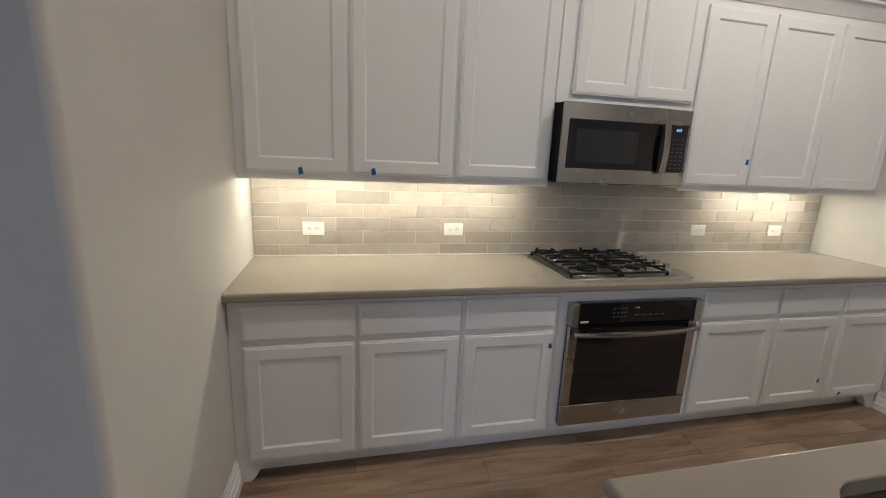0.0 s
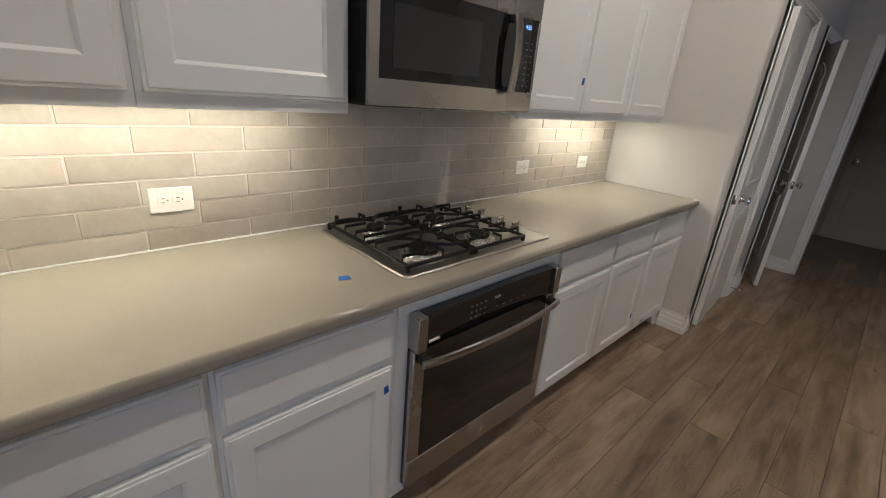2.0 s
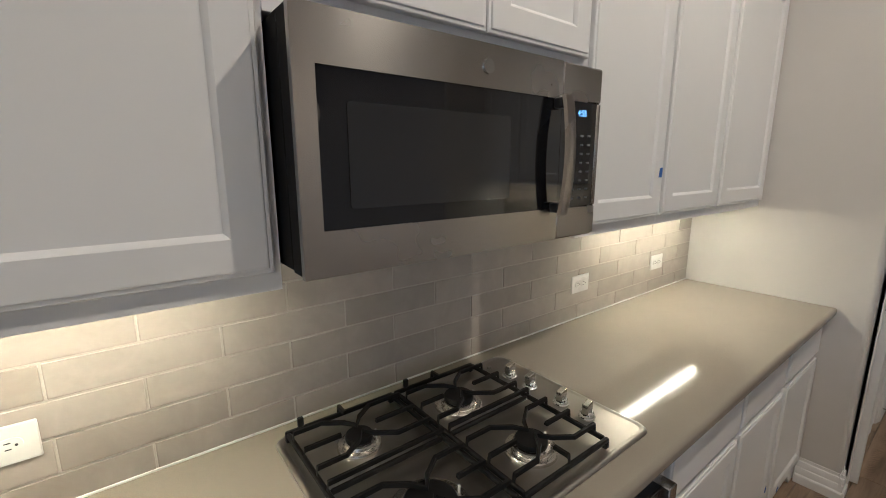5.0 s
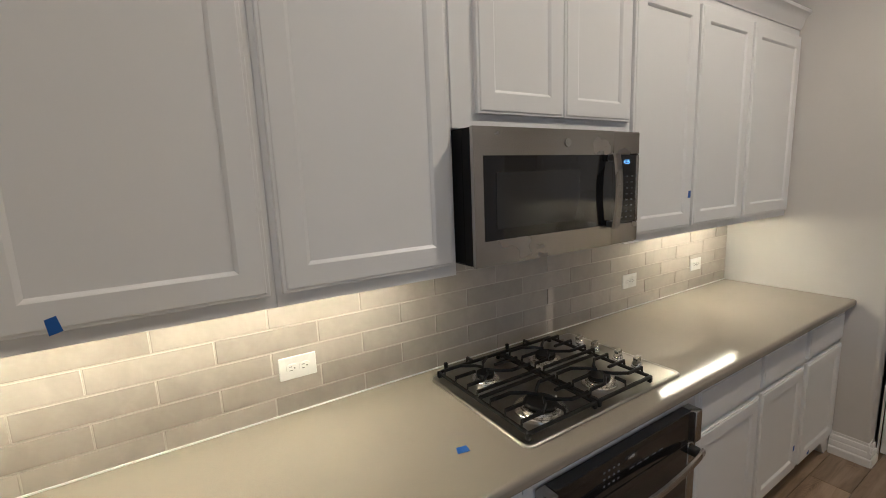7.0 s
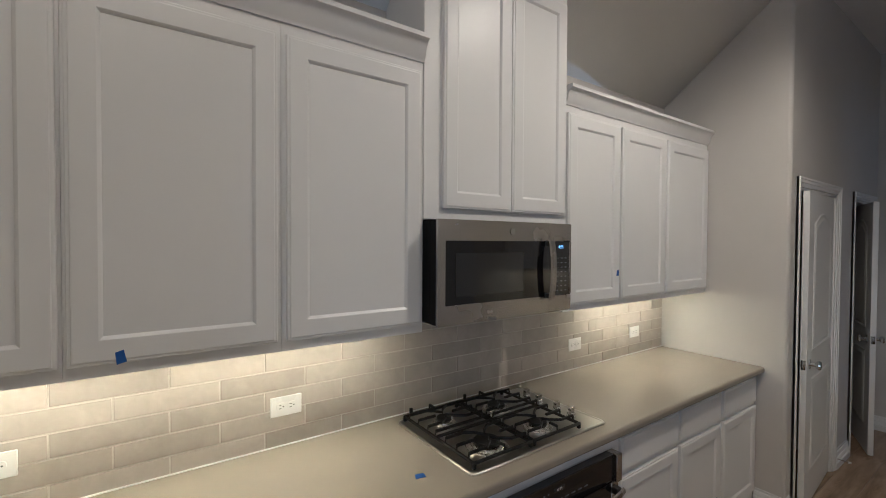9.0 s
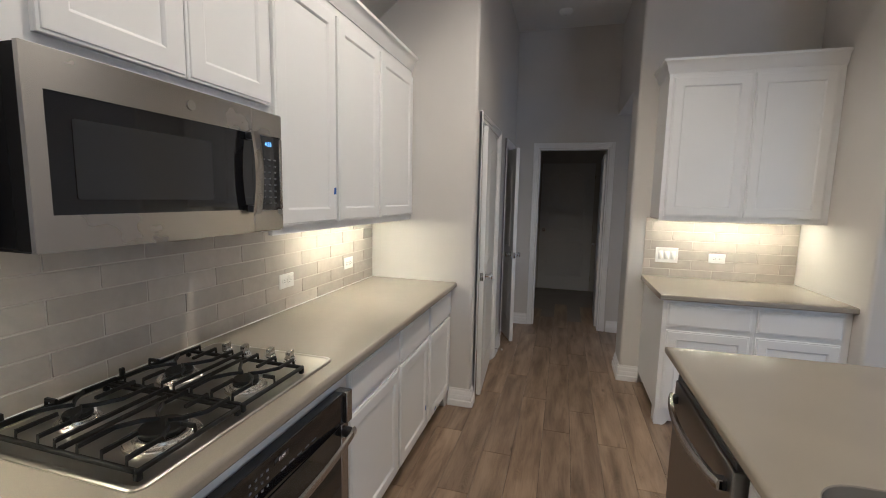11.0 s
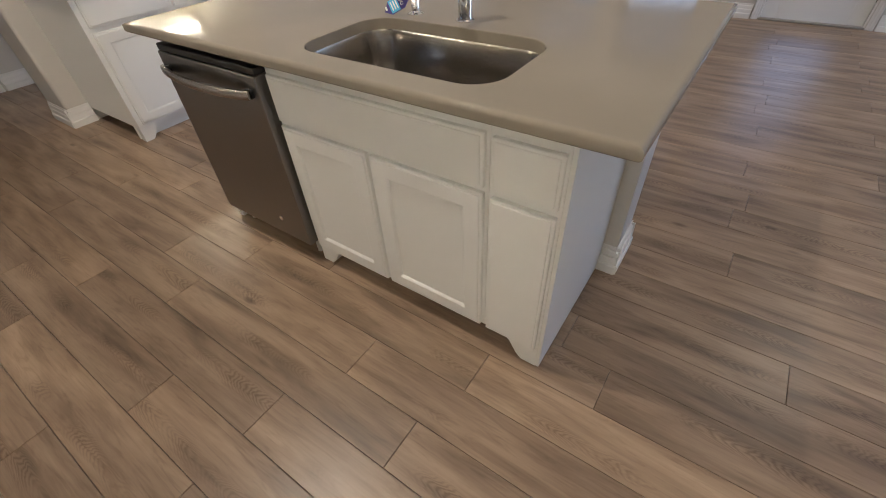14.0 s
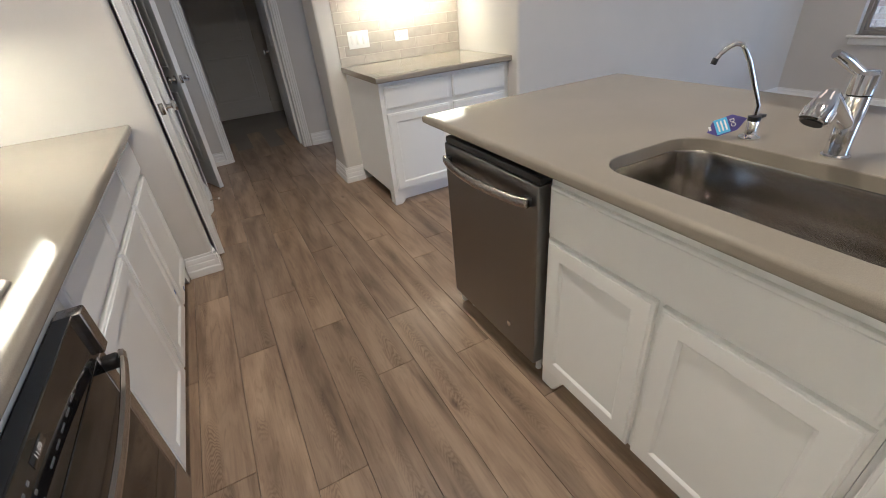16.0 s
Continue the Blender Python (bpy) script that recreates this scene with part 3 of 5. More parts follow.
# glazed garden door
gd = thing("door_5", pose(GD[0] + 0.018, SY - 0.075, 0.015), "closed white garden door with one full glass light", "door")
gd["kind"] = "structure"
gw, gh = GD[1] - GD[0] - 0.036, 2.02
bm = bmesh.new()
for p in ((0, 0, 0.125, gh), (gw - 0.125, 0, gw, gh), (0.125, 0, gw - 0.125, 0.25), (0.125, gh - 0.17, gw - 0.125, gh)):
    box(bm, p[0], 0, p[1], p[2], 0.044, p[3], 0.002, 1)
part("leaf", bm, DOORPAINT, gd)
bm = bmesh.new()
for p in ((0.105, 0.23, 0.135, gh - 0.15), (gw - 0.135, 0.23, gw - 0.105, gh - 0.15), (0.135, 0.23, gw - 0.135, 0.26), (0.135, gh - 0.18, gw - 0.135, gh - 0.15)):
    box(bm, p[0], 0.040, p[1], p[2], 0.056, p[3], 0.004, 1)
part("glazing_bead", bm, DOORPAINT, gd)
g = part("pane", B(0.128, 0.018, 0.252, gw - 0.128, 0.024, gh - 0.172), GLASS, gd, "clear glass pane")
g.visible_shadow = False
knob(gd, gw - 0.06, 0.044, 0.92, 1)
bm = bmesh.new()
lathe(bm, [(0.0, 0.0), (0.030, 0.0), (0.028, 0.012), (0.012, 0.016), (0.0, 0.017)], seg=20)
box(bm, -0.005, -0.016, 0.016, 0.005, 0.016, 0.026, 0.002, 1)
part("deadbolt", bm, CHROME, gd, "chrome deadbolt turn", pose(gw - 0.06, 0.044, 1.08, -90))
part("threshold", B(-0.018, -0.06, -0.015, gw + 0.018, 0.09, 0.002, 0.004, 1), BRONZE, gd, "bronze threshold")
# a top hinge or closer arm on the leaf's far edge
for z in (0.25, 1.05, 1.8):
    bm = bmesh.new()
    cyl(bm, (-0.004, 0.05, z - 0.05), (-0.004, 0.05, z + 0.05), 0.007, seg=10)
    part("hinge", bm, NICKEL, gd, "nickel hinge")

# ---- plates on walls ----
def plate(m, w, kind, label, h=0.075, group="wall plates"):
    """A wall plate lying in x-z, facing -y, centred; kind: outlet on its side, switches, or blank."""
    p = thing("outlet" if kind == "outlet" else "light_switch", m, label, "outlet" if kind == "outlet" else "switch", group)
    bm = bmesh.new()
    box(bm, -w / 2, -0.006, -h / 2, w / 2, 0, h / 2, 0.003, 2)
    part("cover", bm, PLATE, p)
    if kind == "outlet":
        for s in (-1, 1):
            bm = bmesh.new()
            stack(bm, [(rounded_rect(0.034, 0.028, 0.012, 4), 0), (rounded_rect(0.034, 0.028, 0.012, 4), 0.003)])
            r = part("receptacle", bm, PLATE, p, "", pose(s * 0.0195, -0.006, 0, 90))
            bm = bmesh.new()
            for dz in (-0.006, 0.006):
                box(bm, -0.004 - 0.004, dz - 0.001, 0.003, 0.001, dz + 0.001, 0.0036)
            cyl(bm, (0.008, 0, 0.003), (0.008, 0, 0.0036), 0.0024, seg=10)
            part("slot", bm, HOLE, r, "dark contact slots")
    else:
        n = {"switch1": 1, "switch2": 2, "switch3": 3}[kind]
        for k in range(n):
            x = (k - (n - 1) / 2) * 0.046
            bm = B(x - 0.0165, -0.010, -0.033, x + 0.0165, -0.006, 0.033, 0.002, 1)
            part("rocker", bm, PLATE, p)
    for s in ((-1, 1) if w > 0.09 else (0,)):
        bm = bmesh.new()
        cyl(bm, (s * (w / 2 - 0.02) if kind != "outlet" else 0, -0.006, 0), (s * (w / 2 - 0.02) if kind != "outlet" else 0, -0.0072, 0), 0.003, seg=8)
        part("screw", bm, PLATE, p)
    return p


TY = NY - 0.010   # face of the wall tiles
for ox in (0.122, 0.917, 2.645, 3.300):
    plate(pose(ox, TY, 1.068), 0.117, "outlet", "white duplex outlet set sideways in the tiled splashback", group="splashback outlets")
plate(pose(NKX - 0.010, 0.696, 1.09, 0, 0, -90), 0.165, "switch3", "white three-gang switch plate on the nook tiles", 0.12)
plate(pose(NKX - 0.010, 0.339, 1.08, 0, 0, -90), 0.117, "outlet", "white duplex outlet set sideways in the nook tiles")
plate(pose(1.0, SY, 1.39, 0, 0, 180), 0.115, "switch2", "white two-gang switch plate beside the garden door", 0.12)
plate(pose(1.42, SY, 0.41, 0, 0, 180), 0.07, "switch1", "white outlet low on the garden wall", 0.115)

sd = thing("smoke_detector", pose(5.48, 1.59, CEIL), "white round smoke detector on the hall ceiling", "detector")
bm = bmesh.new()
lathe(bm, [(0.0, -0.045), (0.035, -0.045), (0.05, -0.036), (0.065, -0.012), (0.067, 0.0), (0.0, 0.0)], seg=28)
part("body", bm, PLATE, sd)
bm = bmesh.new()
lathe(bm, [(0.0, -0.048), (0.012, -0.048), (0.012, -0.044), (0.0, -0.044)], seg=12)
part("button", bm, RUBBER, sd)

for cx, cy in CAN_PLACES:
    c = thing("recessed_light", pose(cx, cy, CEIL), "white round recessed ceiling light, lit", "ceiling light", "recessed lights")
    bm = bmesh.new()
    lathe(bm, [(0.075, 0.0), (0.095, 0.0), (0.095, -0.006), (0.075, -0.010)], seg=28)
    part("trim_ring", bm, PLATE, c)
    bm = bmesh.new()
    lathe(bm, [(0.0, -0.004), (0.078, -0.004)], seg=28)
    part("lens", bm, CANLIGHT, c, "glowing warm lens")

# ---- cabinets ----
FRONT_EDGE = ((0.0, 0.006), (0.002, 0.004), (0.008, 0.0034), (0.010, 0.0008), (0.013, 0.0))


def shaker(parent, name, x0, z0, w, h, rail=0.058, th=0.019, y=0.0):
    """A painted cabinet door: bevelled rails and stiles round a sunk panel. Its face stands th before y."""
    bm = bmesh.new()
    d, s = 0.008, 0.009

    def ring(o, yy):
        return [bm.verts.new((x, yy, z)) for x, z in ((o, o), (w - o, o), (w - o, h - o), (o, h - o))]
    loops = [ring(0, 0)] + [ring(o, -th + y_) for o, y_ in FRONT_EDGE] + [ring(rail, -th), ring(rail + s * 0.5, -th + d * 0.35), ring(rail + s, -th + d)]
    for a, b in zip(loops, loops[1:]):
        for j in range(4):
            bm.faces.new((a[j], a[(j + 1) % 4], b[(j + 1) % 4], b[j]))
    bm.faces.new(loops[0][::-1])
    ob = part(name, bm, WHITE, parent, "", pose(x0, y, z0))
    part("panel", B(rail + s - 0.002, -th + d, rail + s - 0.002, w - rail - s + 0.002, -th + d + 0.006, h - rail - s + 0.002), WHITE, ob)
    return ob


def slab_front(parent, x0, z0, w, h, th=0.019, y=0.0, name="drawer_front"):
    """A plain front with a stepped edge."""
    bm = bmesh.new()
    loops = [[bm.verts.new((x, yy, z)) for x, z in ((o, o), (w - o, o), (w - o, h - o), (o, h - o))] for o, yy in [(0.0, 0.0)] + [(o, -th + e) for o, e in FRONT_EDGE]]
    for a, b in zip(loops, loops[1:]):
        for j in range(4):
            bm.faces.new((a[j], a[(j + 1) % 4], b[(j + 1) % 4], b[j]))
    bm.faces.new(loops[0][::-1])
    bm.faces.new(loops[-1])
    return part(name, bm, WHITE, parent, "", pose(x0, y, z0))


BASE_H, TOE_H = 0.877, 0.095


def foot(parent, x, flip, depth=0.05):
    """The shaped foot at the end of a toe recess."""
    s = -1 if flip else 1
    bm = bmesh.new()
    poly = [(x, 0.0), (x + s * 0.055, 0.0), (x + s * 0.075, 0.02), (x + s * 0.105, TOE_H * 0.75), (x + s * 0.13, TOE_H), (x, TOE_H)]
    prism(bm, poly, "y", 0.0, depth)
    part("foot", bm, WHITE, parent)


def base_cabinet(m, w, fronts, label, feet=(), depth=0.6, group="base cabinets", toe=True, open_top=False):
    """fronts: ('drawer' | 'door', x0, z0, w, h) measured from the unit's left foot."""
    c = thing("base_cabinet", m, label, "cabinet", group)
    bm = B(0.0005, 0, TOE_H, w - 0.0005, depth, BASE_H if not open_top else 0.64)
    if open_top:
        box(bm, 0.0005, 0, 0.64, w - 0.0005, 0.016, BASE_H)
    part("body", bm, WHITE, c)
    if toe:
        part("toe_kick", B(0.0005, 0.075, 0, w - 0.0005, 0.09, TOE_H), WHITE, c)
    for x, flip in feet:
        foot(c, x, flip)
    for kind, x0, z0, fw, fh in fronts:
        if kind == "drawer":
            slab_front(c, x0, z0, fw, fh)
        elif kind == "slab":
            slab_front(c, x0, z0, fw, fh, name="door")
        else:
            shaker(c, "door", x0, z0, fw, fh)
    return c


FY = 2.268   # face frames of the kitchen run
def std(w, l, r):
    return [("drawer", l, 0.69, w - l - r, 0.155), ("door", l, 0.115, w - l - r, 0.55)]


units = [(-0.188, 0.34, 0.055, 0.01), (0.34, 0.825, 0.010, 0.012), (0.825, 1.325, 0.012, 0.022),
         (2.145, 2.685, 0.028, 0.012), (2.685, 3.180, 0.016, 0.026), (3.180, 3.678, 0.018, 0.012)]
for k, (a, b, l, r) in enumerate(units):
    feet = [(0.0, False)] if k == 0 else [(b - a, True)] if k == 5 else []
    base_cabinet(pose(a, FY, 0), b - a, std(b - a, l, r), "white painted base cabinet with one drawer over one shaker door", feet, NY - FY - 0.002)
oc = base_cabinet(pose(1.325, FY, 0), 0.82, [], "white painted cabinet housing the built-in oven", (), NY - FY - 0.002)
part("face_board", B(0.0, -0.004, 0.098, 0.82, 0, 0.134), WHITE, oc)
part("face_board", B(0.0, -0.004, 0.817, 0.82, 0, 0.876), WHITE, oc)

# ---- stone worktops ----
def edge_profile(h=0.037, n=5):
    """Eased front edge, rounder above than below: (inset, depth under the top)."""
    a, b = 0.013, 0.009
    up = [(a - a * math.sin(radians(90 * k / n)), a - a * math.cos(radians(90 * k / n))) for k in range(n + 1)]
    low = [(b - b * math.cos(radians(90 * k / n)), h - b + b * math.sin(radians(90 * k / n))) for k in range(n + 1)]
    return up + low


def worktop(m, w, d, label):
    """Length along x, front edge towards -y, rounded; back and ends square."""
    bm = bmesh.new()
    poly = [(inset, 0.914 - low) for inset, low in edge_profile()]
    poly = poly + [(d, 0.877), (d, 0.914)]
    prism(bm, poly, "x", 0, w)
    ob = solid("worktop", bm, STONE, label, "worktop")
    ob.matrix_basis = m
    return ob


worktop(pose(NX0 + 0.001, 2.215, 0), NX1 - NX0 - 0.002, NY - 2.215 - 0.001, "glossy warm-grey stone worktop with rounded edge on base cabinets")
solid("caulk_line", B(NX0 + 0.002, TY - 0.004, 0.914, NX1 - 0.002, TY + 0.001, 0.919, 0.001, 1), PLATE, "thin white caulk bead between worktop and tiles", "caulk")

# ---- wall cabinets ----
UY = 2.572
def crown(parent, x0, x1, z, y=0.0, ret0=False, ret1=False):
    prof = [(0.0, 0.0), (-0.006, 0.0), (-0.010, 0.012), (-0.014, 0.016), (-0.022, 0.05), (-0.036, 0.07), (-0.046, 0.076), (-0.046, 0.092), (0.0, 0.092)]
    bm = bmesh.new()
    a = [bm.verts.new((x0 + (o if ret0 else 0), y + o, z + h)) for o, h in prof]
    b = [bm.verts.new((x1 - (o if ret1 else 0), y + o, z + h)) for o, h in prof]
    n = len(prof)
    for j in range(n):
        bm.faces.new((a[j], b[j], b[(j + 1) % n], a[(j + 1) % n]))
    bm.faces.new(a[::-1])
    bm.faces.new(b)
    if ret0:
        c = [bm.verts.new((x0 + o, y + 0.33, z + h)) for o, h in prof]
        for j in range(n - 1):
            bm.faces.new((a[j], a[j + 1], c[j + 1], c[j]))
    return part("crown", bm, WHITE, parent, "white crown moulding")


def wall_cabinet(m, w, z0, z1, doors, label, depth=0.3, crown_at=None, group="wall cabinets", name="wall_cabinet", ret0=False):
    c = thing(name, m, label, "cabinet", group)
    bm = B(0.0005, 0, z0 + 0.012, w - 0.0005, depth, z1)
    box(bm, 0.0005, 0, z0, w - 0.0005, 0.02, z0 + 0.012)
    part("body", bm, WHITE, c)
    for x0, dz0, dw, dz1 in doors:
        shaker(c, "door", x0, dz0, dw, dz1 - dz0, 0.062)
    if crown_at:
        crown(c, 0.0, w, crown_at, 0.0, ret0)
    return c


UB, UT, CR = 1.352, 2.395, 2.372
for a, b, l, r in ((-0.188, 0.3125, 0.04, 0.008), (0.3125, 0.825, 0.008, 0.014), (0.825, 1.345, 0.014, 0.014),
                   (2.165, 2.630, 0.014, 0.010), (2.630, 3.120, 0.010, 0.012), (3.120, 3.678, 0.010, 0.012)):
    wall_cabinet(pose(a, UY, 0), b - a, UB, UT, [(l, UB + 0.034, b - a - l - r, UT - 0.062)], "white painted wall cabinet with one shaker door and crown", NY - UY - 0.002, CR)
wall_cabinet(pose(1.345, UY - 0.006, 0), 0.82, 1.786, 2.90, [(0.083, 1.828, 0.3605, 2.84), (0.4475, 1.828, 0.3595, 2.84)], "tall white wall cabinet with two shaker doors over the microwave", NY - UY + 0.002, None)

# ---- drinks nook ----
NFX = 3.838
base_cabinet(pose(NFX, 0.842, 0, 0, 0, -90), 0.532, [("drawer", 0.03, 0.70, 0.478, 0.15), ("door", 0.03, 0.115, 0.478, 0.555)], "white painted nook cabinet with one drawer over one shaker door", [(0.0, False)], NKX - NFX - 0.002, "nook cabinets")
base_cabinet(pose(NFX, 0.31, 0, 0, 0, -90), 0.498, [("drawer", 0.012, 0.70, 0.44, 0.15), ("door", 0.012, 0.115, 0.44, 0.555)], "white painted nook cabinet with one drawer over one shaker door", [(0.498, True)], NKX - NFX - 0.002, "nook cabinets")
worktop(pose(3.785, 0.87, 0, 0, 0, -90), 0.87 - NKY0 - 0.002, NKX - 3.785 - 0.001, "glossy warm-grey stone worktop on the nook cabinets")
NUX = 4.215
wall_cabinet(pose(NUX, 0.838, 0, 0, 0, -90), 0.518, 1.378, 2.43, [(0.03, 1.412, 0.475, 2.38)], "white painted nook wall cabinet with shaker door and crown", NKX - NUX - 0.002, 2.408, "nook wall cabinets", ret0=True)
wall_cabinet(pose(NUX, 0.32, 0, 0, 0, -90), 0.508, 1.378, 2.43, [(0.012, 1.412, 0.455, 2.38)], "white painted nook wall cabinet with shaker door and crown", NKX - NUX - 0.002, 2.408, "nook wall cabinets")

# ---- light bars under the wall cabinets ----
def light_bar(m, w):
    b = thing("under_cabinet_light", m, "slim warm light bar under the wall cabinets, lit", "light bar", "light bars")
    part("housing", B(-w / 2, -0.016, -0.006, w / 2, 0.016, 0, 0.002, 1), PLATE, b)
    part("lens", B(-w / 2 + 0.01, -0.012, -0.010, w / 2 - 0.01, 0.012, -0.006), LED, b, "glowing warm lens")


for bx, bw in ((0.19, 0.70), (0.93, 0.66), (3.10, 0.80)):
    light_bar(pose(bx, 2.705, UB + 0.012), bw)
light_bar(pose(4.37, 0.32, 1.39, 0, 0, -90), 0.84)

# ---- island ----
IX0, IX1, IY0, IY1 = 0.765, 2.708, -0.065, 1.066
IFY = 1.012
# cabinets face +y: local x runs towards -x
base_cabinet(pose(1.950, IFY, 0, 0, 0, 180), 0.836, [("drawer", 0.012, 0.676, 0.812, 0.157), ("door", 0.012, 0.10, 0.392, 0.557), ("door", 0.421, 0.10, 0.403, 0.557)], "white painted sink cabinet with false drawer front over two shaker doors", [(0.0, False)], 0.53, "island cabinets", True, True)
base_cabinet(pose(1.114, IFY, 0, 0, 0, 180), 0.2035, [("drawer", 0.011, 0.679, 0.184, 0.150), ("slab", 0.011, 0.10, 0.184, 0.553)], "narrow white painted island cabinet with drawer over plain door", [(0.2035, True)], 0.53, "island cabinets")
ep = solid("end_panel", B(0.898, 0.422, 0.004, 0.910, IFY, BASE_H), WHITE, "white painted end panel of the island", "panel")
ep2 = solid("end_panel", B(2.546, 0.422, 0.004, 2.57, IFY, BASE_H), WHITE, "white painted end panel of the island", "panel")
bm = B(0.842, 0.230, 0, 2.57, 0.420, BASE_H)
structure("wall_island", bm, WALL, "greige half wall behind the island cabinets")
baseboard((0.842, 0.438), (0.842, 0.212))
baseboard((0.897, 0.420), (0.824, 0.420))
baseboard((0.824, 0.230), (2.588, 0.230))
baseboard((2.57, 0.212), (2.57, 0.420))

SX, SYC, SW, SD = 1.492, 0.774, 0.695, 0.395
def ray_rect(th, hx0, hx1, hy0, hy1):
    c, s = math.cos(th), math.sin(th)
    t = 1e9
    if c > 1e-9: t = min(t, hx1 / c)
    if c < -1e-9: t = min(t, hx0 / c)
    if s > 1e-9: t = min(t, hy1 / s)
    if s < -1e-9: t = min(t, hy0 / s)
    return c * t, s * t


def island_top():
    bm = bmesh.new()
    hole = rounded_rect(SW, SD, 0.10, 10)
    x0, x1, y0, y1 = IX0 - SX, IX1 - SX, IY0 - SYC, IY1 - SYC
    angles = sorted({round(math.atan2(y, x), 5) for x, y in hole} | {round(math.atan2(y, x), 5) for x in (x0, x1) for y in (y0, y1)})

    def hole_at(th):
        # where a ray from the sink's middle leaves the rounded outline
        d = Vector((math.cos(th), math.sin(th)))
        for (ax, ay), (bx, by) in zip(hole, hole[1:] + hole[:1]):
            a, e = Vector((ax, ay)), Vector((bx - ax, by - ay))
            den = d.x * e.y - d.y * e.x
            if abs(den) < 1e-9:
                continue
            t, u = (a.x * e.y - a.y * e.x) / den, (a.x * d.y - a.y * d.x) / den
            if t > 0 and -1e-6 <= u <= 1 + 1e-6:
                return d.x * t, d.y * t
        return hole[0]
    inner = [hole_at(t) for t in angles]
    prof = edge_profile()
    loops = [(inner, 0.877), (inner, 0.911), ([(x * 1.006, y * 1.01) for x, y in inner], 0.914)]
    for inset, low in prof:
        loops.append(([ray_rect(t, x0 + inset, x1 - inset, y0 + inset, y1 - inset) for t in angles], 0.914 - low))
    loops.append((inner, 0.877))
    stack(bm, loops, False, False)
    bmesh.ops.remove_doubles(bm, verts=bm.verts, dist=1e-5)
    bmesh.ops.translate(bm, verts=bm.verts, vec=(SX, SYC, 0))
    return bm


solid("island_worktop", island_top(), STONE, "glossy warm-grey stone island worktop with a sink cut-out", "worktop")

sink = thing("sink", pose(SX, SYC, 0), "undermount single-bowl stainless steel sink in the island", "sink")
bm = bmesh.new()
w, d = SW + 0.012, SD + 0.012
loops = [(rounded_rect(w + 0.05, d + 0.05, 0.12), 0.8755), (rounded_rect(w, d, 0.105), 0.8755), (rounded_rect(w - 0.006, d - 0.006, 0.10), 0.868),
         (rounded_rect(w - 0.02, d - 0.02, 0.09), 0.74), (rounded_rect(w - 0.03, d - 0.03, 0.085), 0.705), (rounded_rect(w - 0.055, d - 0.055, 0.075), 0.682),
         (rounded_rect(w - 0.10, d - 0.10, 0.06), 0.672), (rounded_rect(0.12, 0.12, 0.05), 0.667)]
stack(bm, loops, False, True)
part("bowl", bm, STEEL_SINK, sink)
bm = bmesh.new()
lathe(bm, [(0.0, 0.668), (0.03, 0.668), (0.038, 0.671), (0.056, 0.671), (0.057, 0.668)], (0, 0, 0), 28)
part("drain", bm, CHROME, sink, "chrome drain strainer")

# ---- dishwasher ----
dw = thing("dishwasher", pose(2.545, IFY, 0, 0, 0, 180) @ Matrix.Diagonal((0.975, 1, 1, 1)), "dark stainless steel dishwasher with bowed bar handle", "dishwasher")
part("tub", B(0.006, 0.03, 0.10, 0.60, 0.5, 0.862), BLACK, dw)
bm = bmesh.new()
box(bm, 0.004, -0.045, 0.105, 0.605, 0.022, 0.832, 0.006, 2)
part("door", bm, STEEL_V, dw)
part("control_strip", B(0.006, -0.038, 0.832, 0.603, 0.028, 0.856, 0.003, 1), BLACK, dw, "black hidden control strip")
bm = bmesh.new()
pts = [(0.03 + 0.545 * k / 16, -0.062 - 0.032 * math.sin(math.pi * k / 16) ** 0.7, 0.772 - 0.004 * math.sin(math.pi * k / 16)) for k in range(17)]
rings = []
for p in pts:
    rings.append([bm.verts.new((p[0], p[1] + a, p[2] + b)) for a, b in ((0.006, -0.016), (0.006, 0.016), (-0.004, 0.016), (-0.008, 0.009), (-0.008, -0.009), (-0.004, -0.016))])
for a, b in zip(rings, rings[1:]):
    for j in range(6):
        bm.faces.new((a[j], a[(j + 1) % 6], b[(j + 1) % 6], b[j]))
bm.faces.new(rings[0]); bm.faces.new(rings[-1][::-1])
hd = part("handle", bm, STEEL, dw, "bright bowed steel handle")
for x in (0.032, 0.545):
    part("bracket", B(x, -0.066, 0.757, x + 0.03, -0.043, 0.787, 0.003, 1), BLACK, hd, "dark handle bracket")
bm = bmesh.new()
cyl(bm, (0.45, -0.0450, 0.20), (0.45, -0.0475, 0.20), 0.012, seg=24)
part("badge", bm, CHROME, dw, "small round maker's badge")
part("toe_panel", B(0.01, 0.07, 0.02, 0.60, 0.085, 0.10), BLACK, dw)
for x in (0.05, 0.55):
    bm = bmesh.new()
    cyl(bm, (x, 0.03, 0.0), (x, 0.03, 0.10), 0.012, seg=12)
    part("foot", bm, RUBBER, dw)

# ---- taps ----
fa = thing("faucet", pose(1.503, 0.505, 0.914, 0, 0, 0), "chrome pull-out kitchen faucet with loop lever", "faucet")
bm = bmesh.new()
lathe(bm, [(0.0, 0.0), (0.030, 0.0), (0.030, 0.004), (0.0255, 0.008), (0.0245, 0.02), (0.0245, 0.142), (0.0235, 0.145)], seg=28)
part("body", bm, CHROME, fa)
bm = bmesh.new()
lathe(bm, [(0.0235, 0.147), (0.0255, 0.149), (0.0255, 0.192), (0.021, 0.198), (0.0, 0.200)], seg=28)
part("cap", bm, CHROME, fa)
bm = bmesh.new()
tube(bm, [(0, -0.006, 0.19), (0.004, -0.03, 0.205), (0.012, -0.055, 0.222), (0.018, -0.085, 0.240)], [0.010, 0.012, 0.013, 0.010], 12)
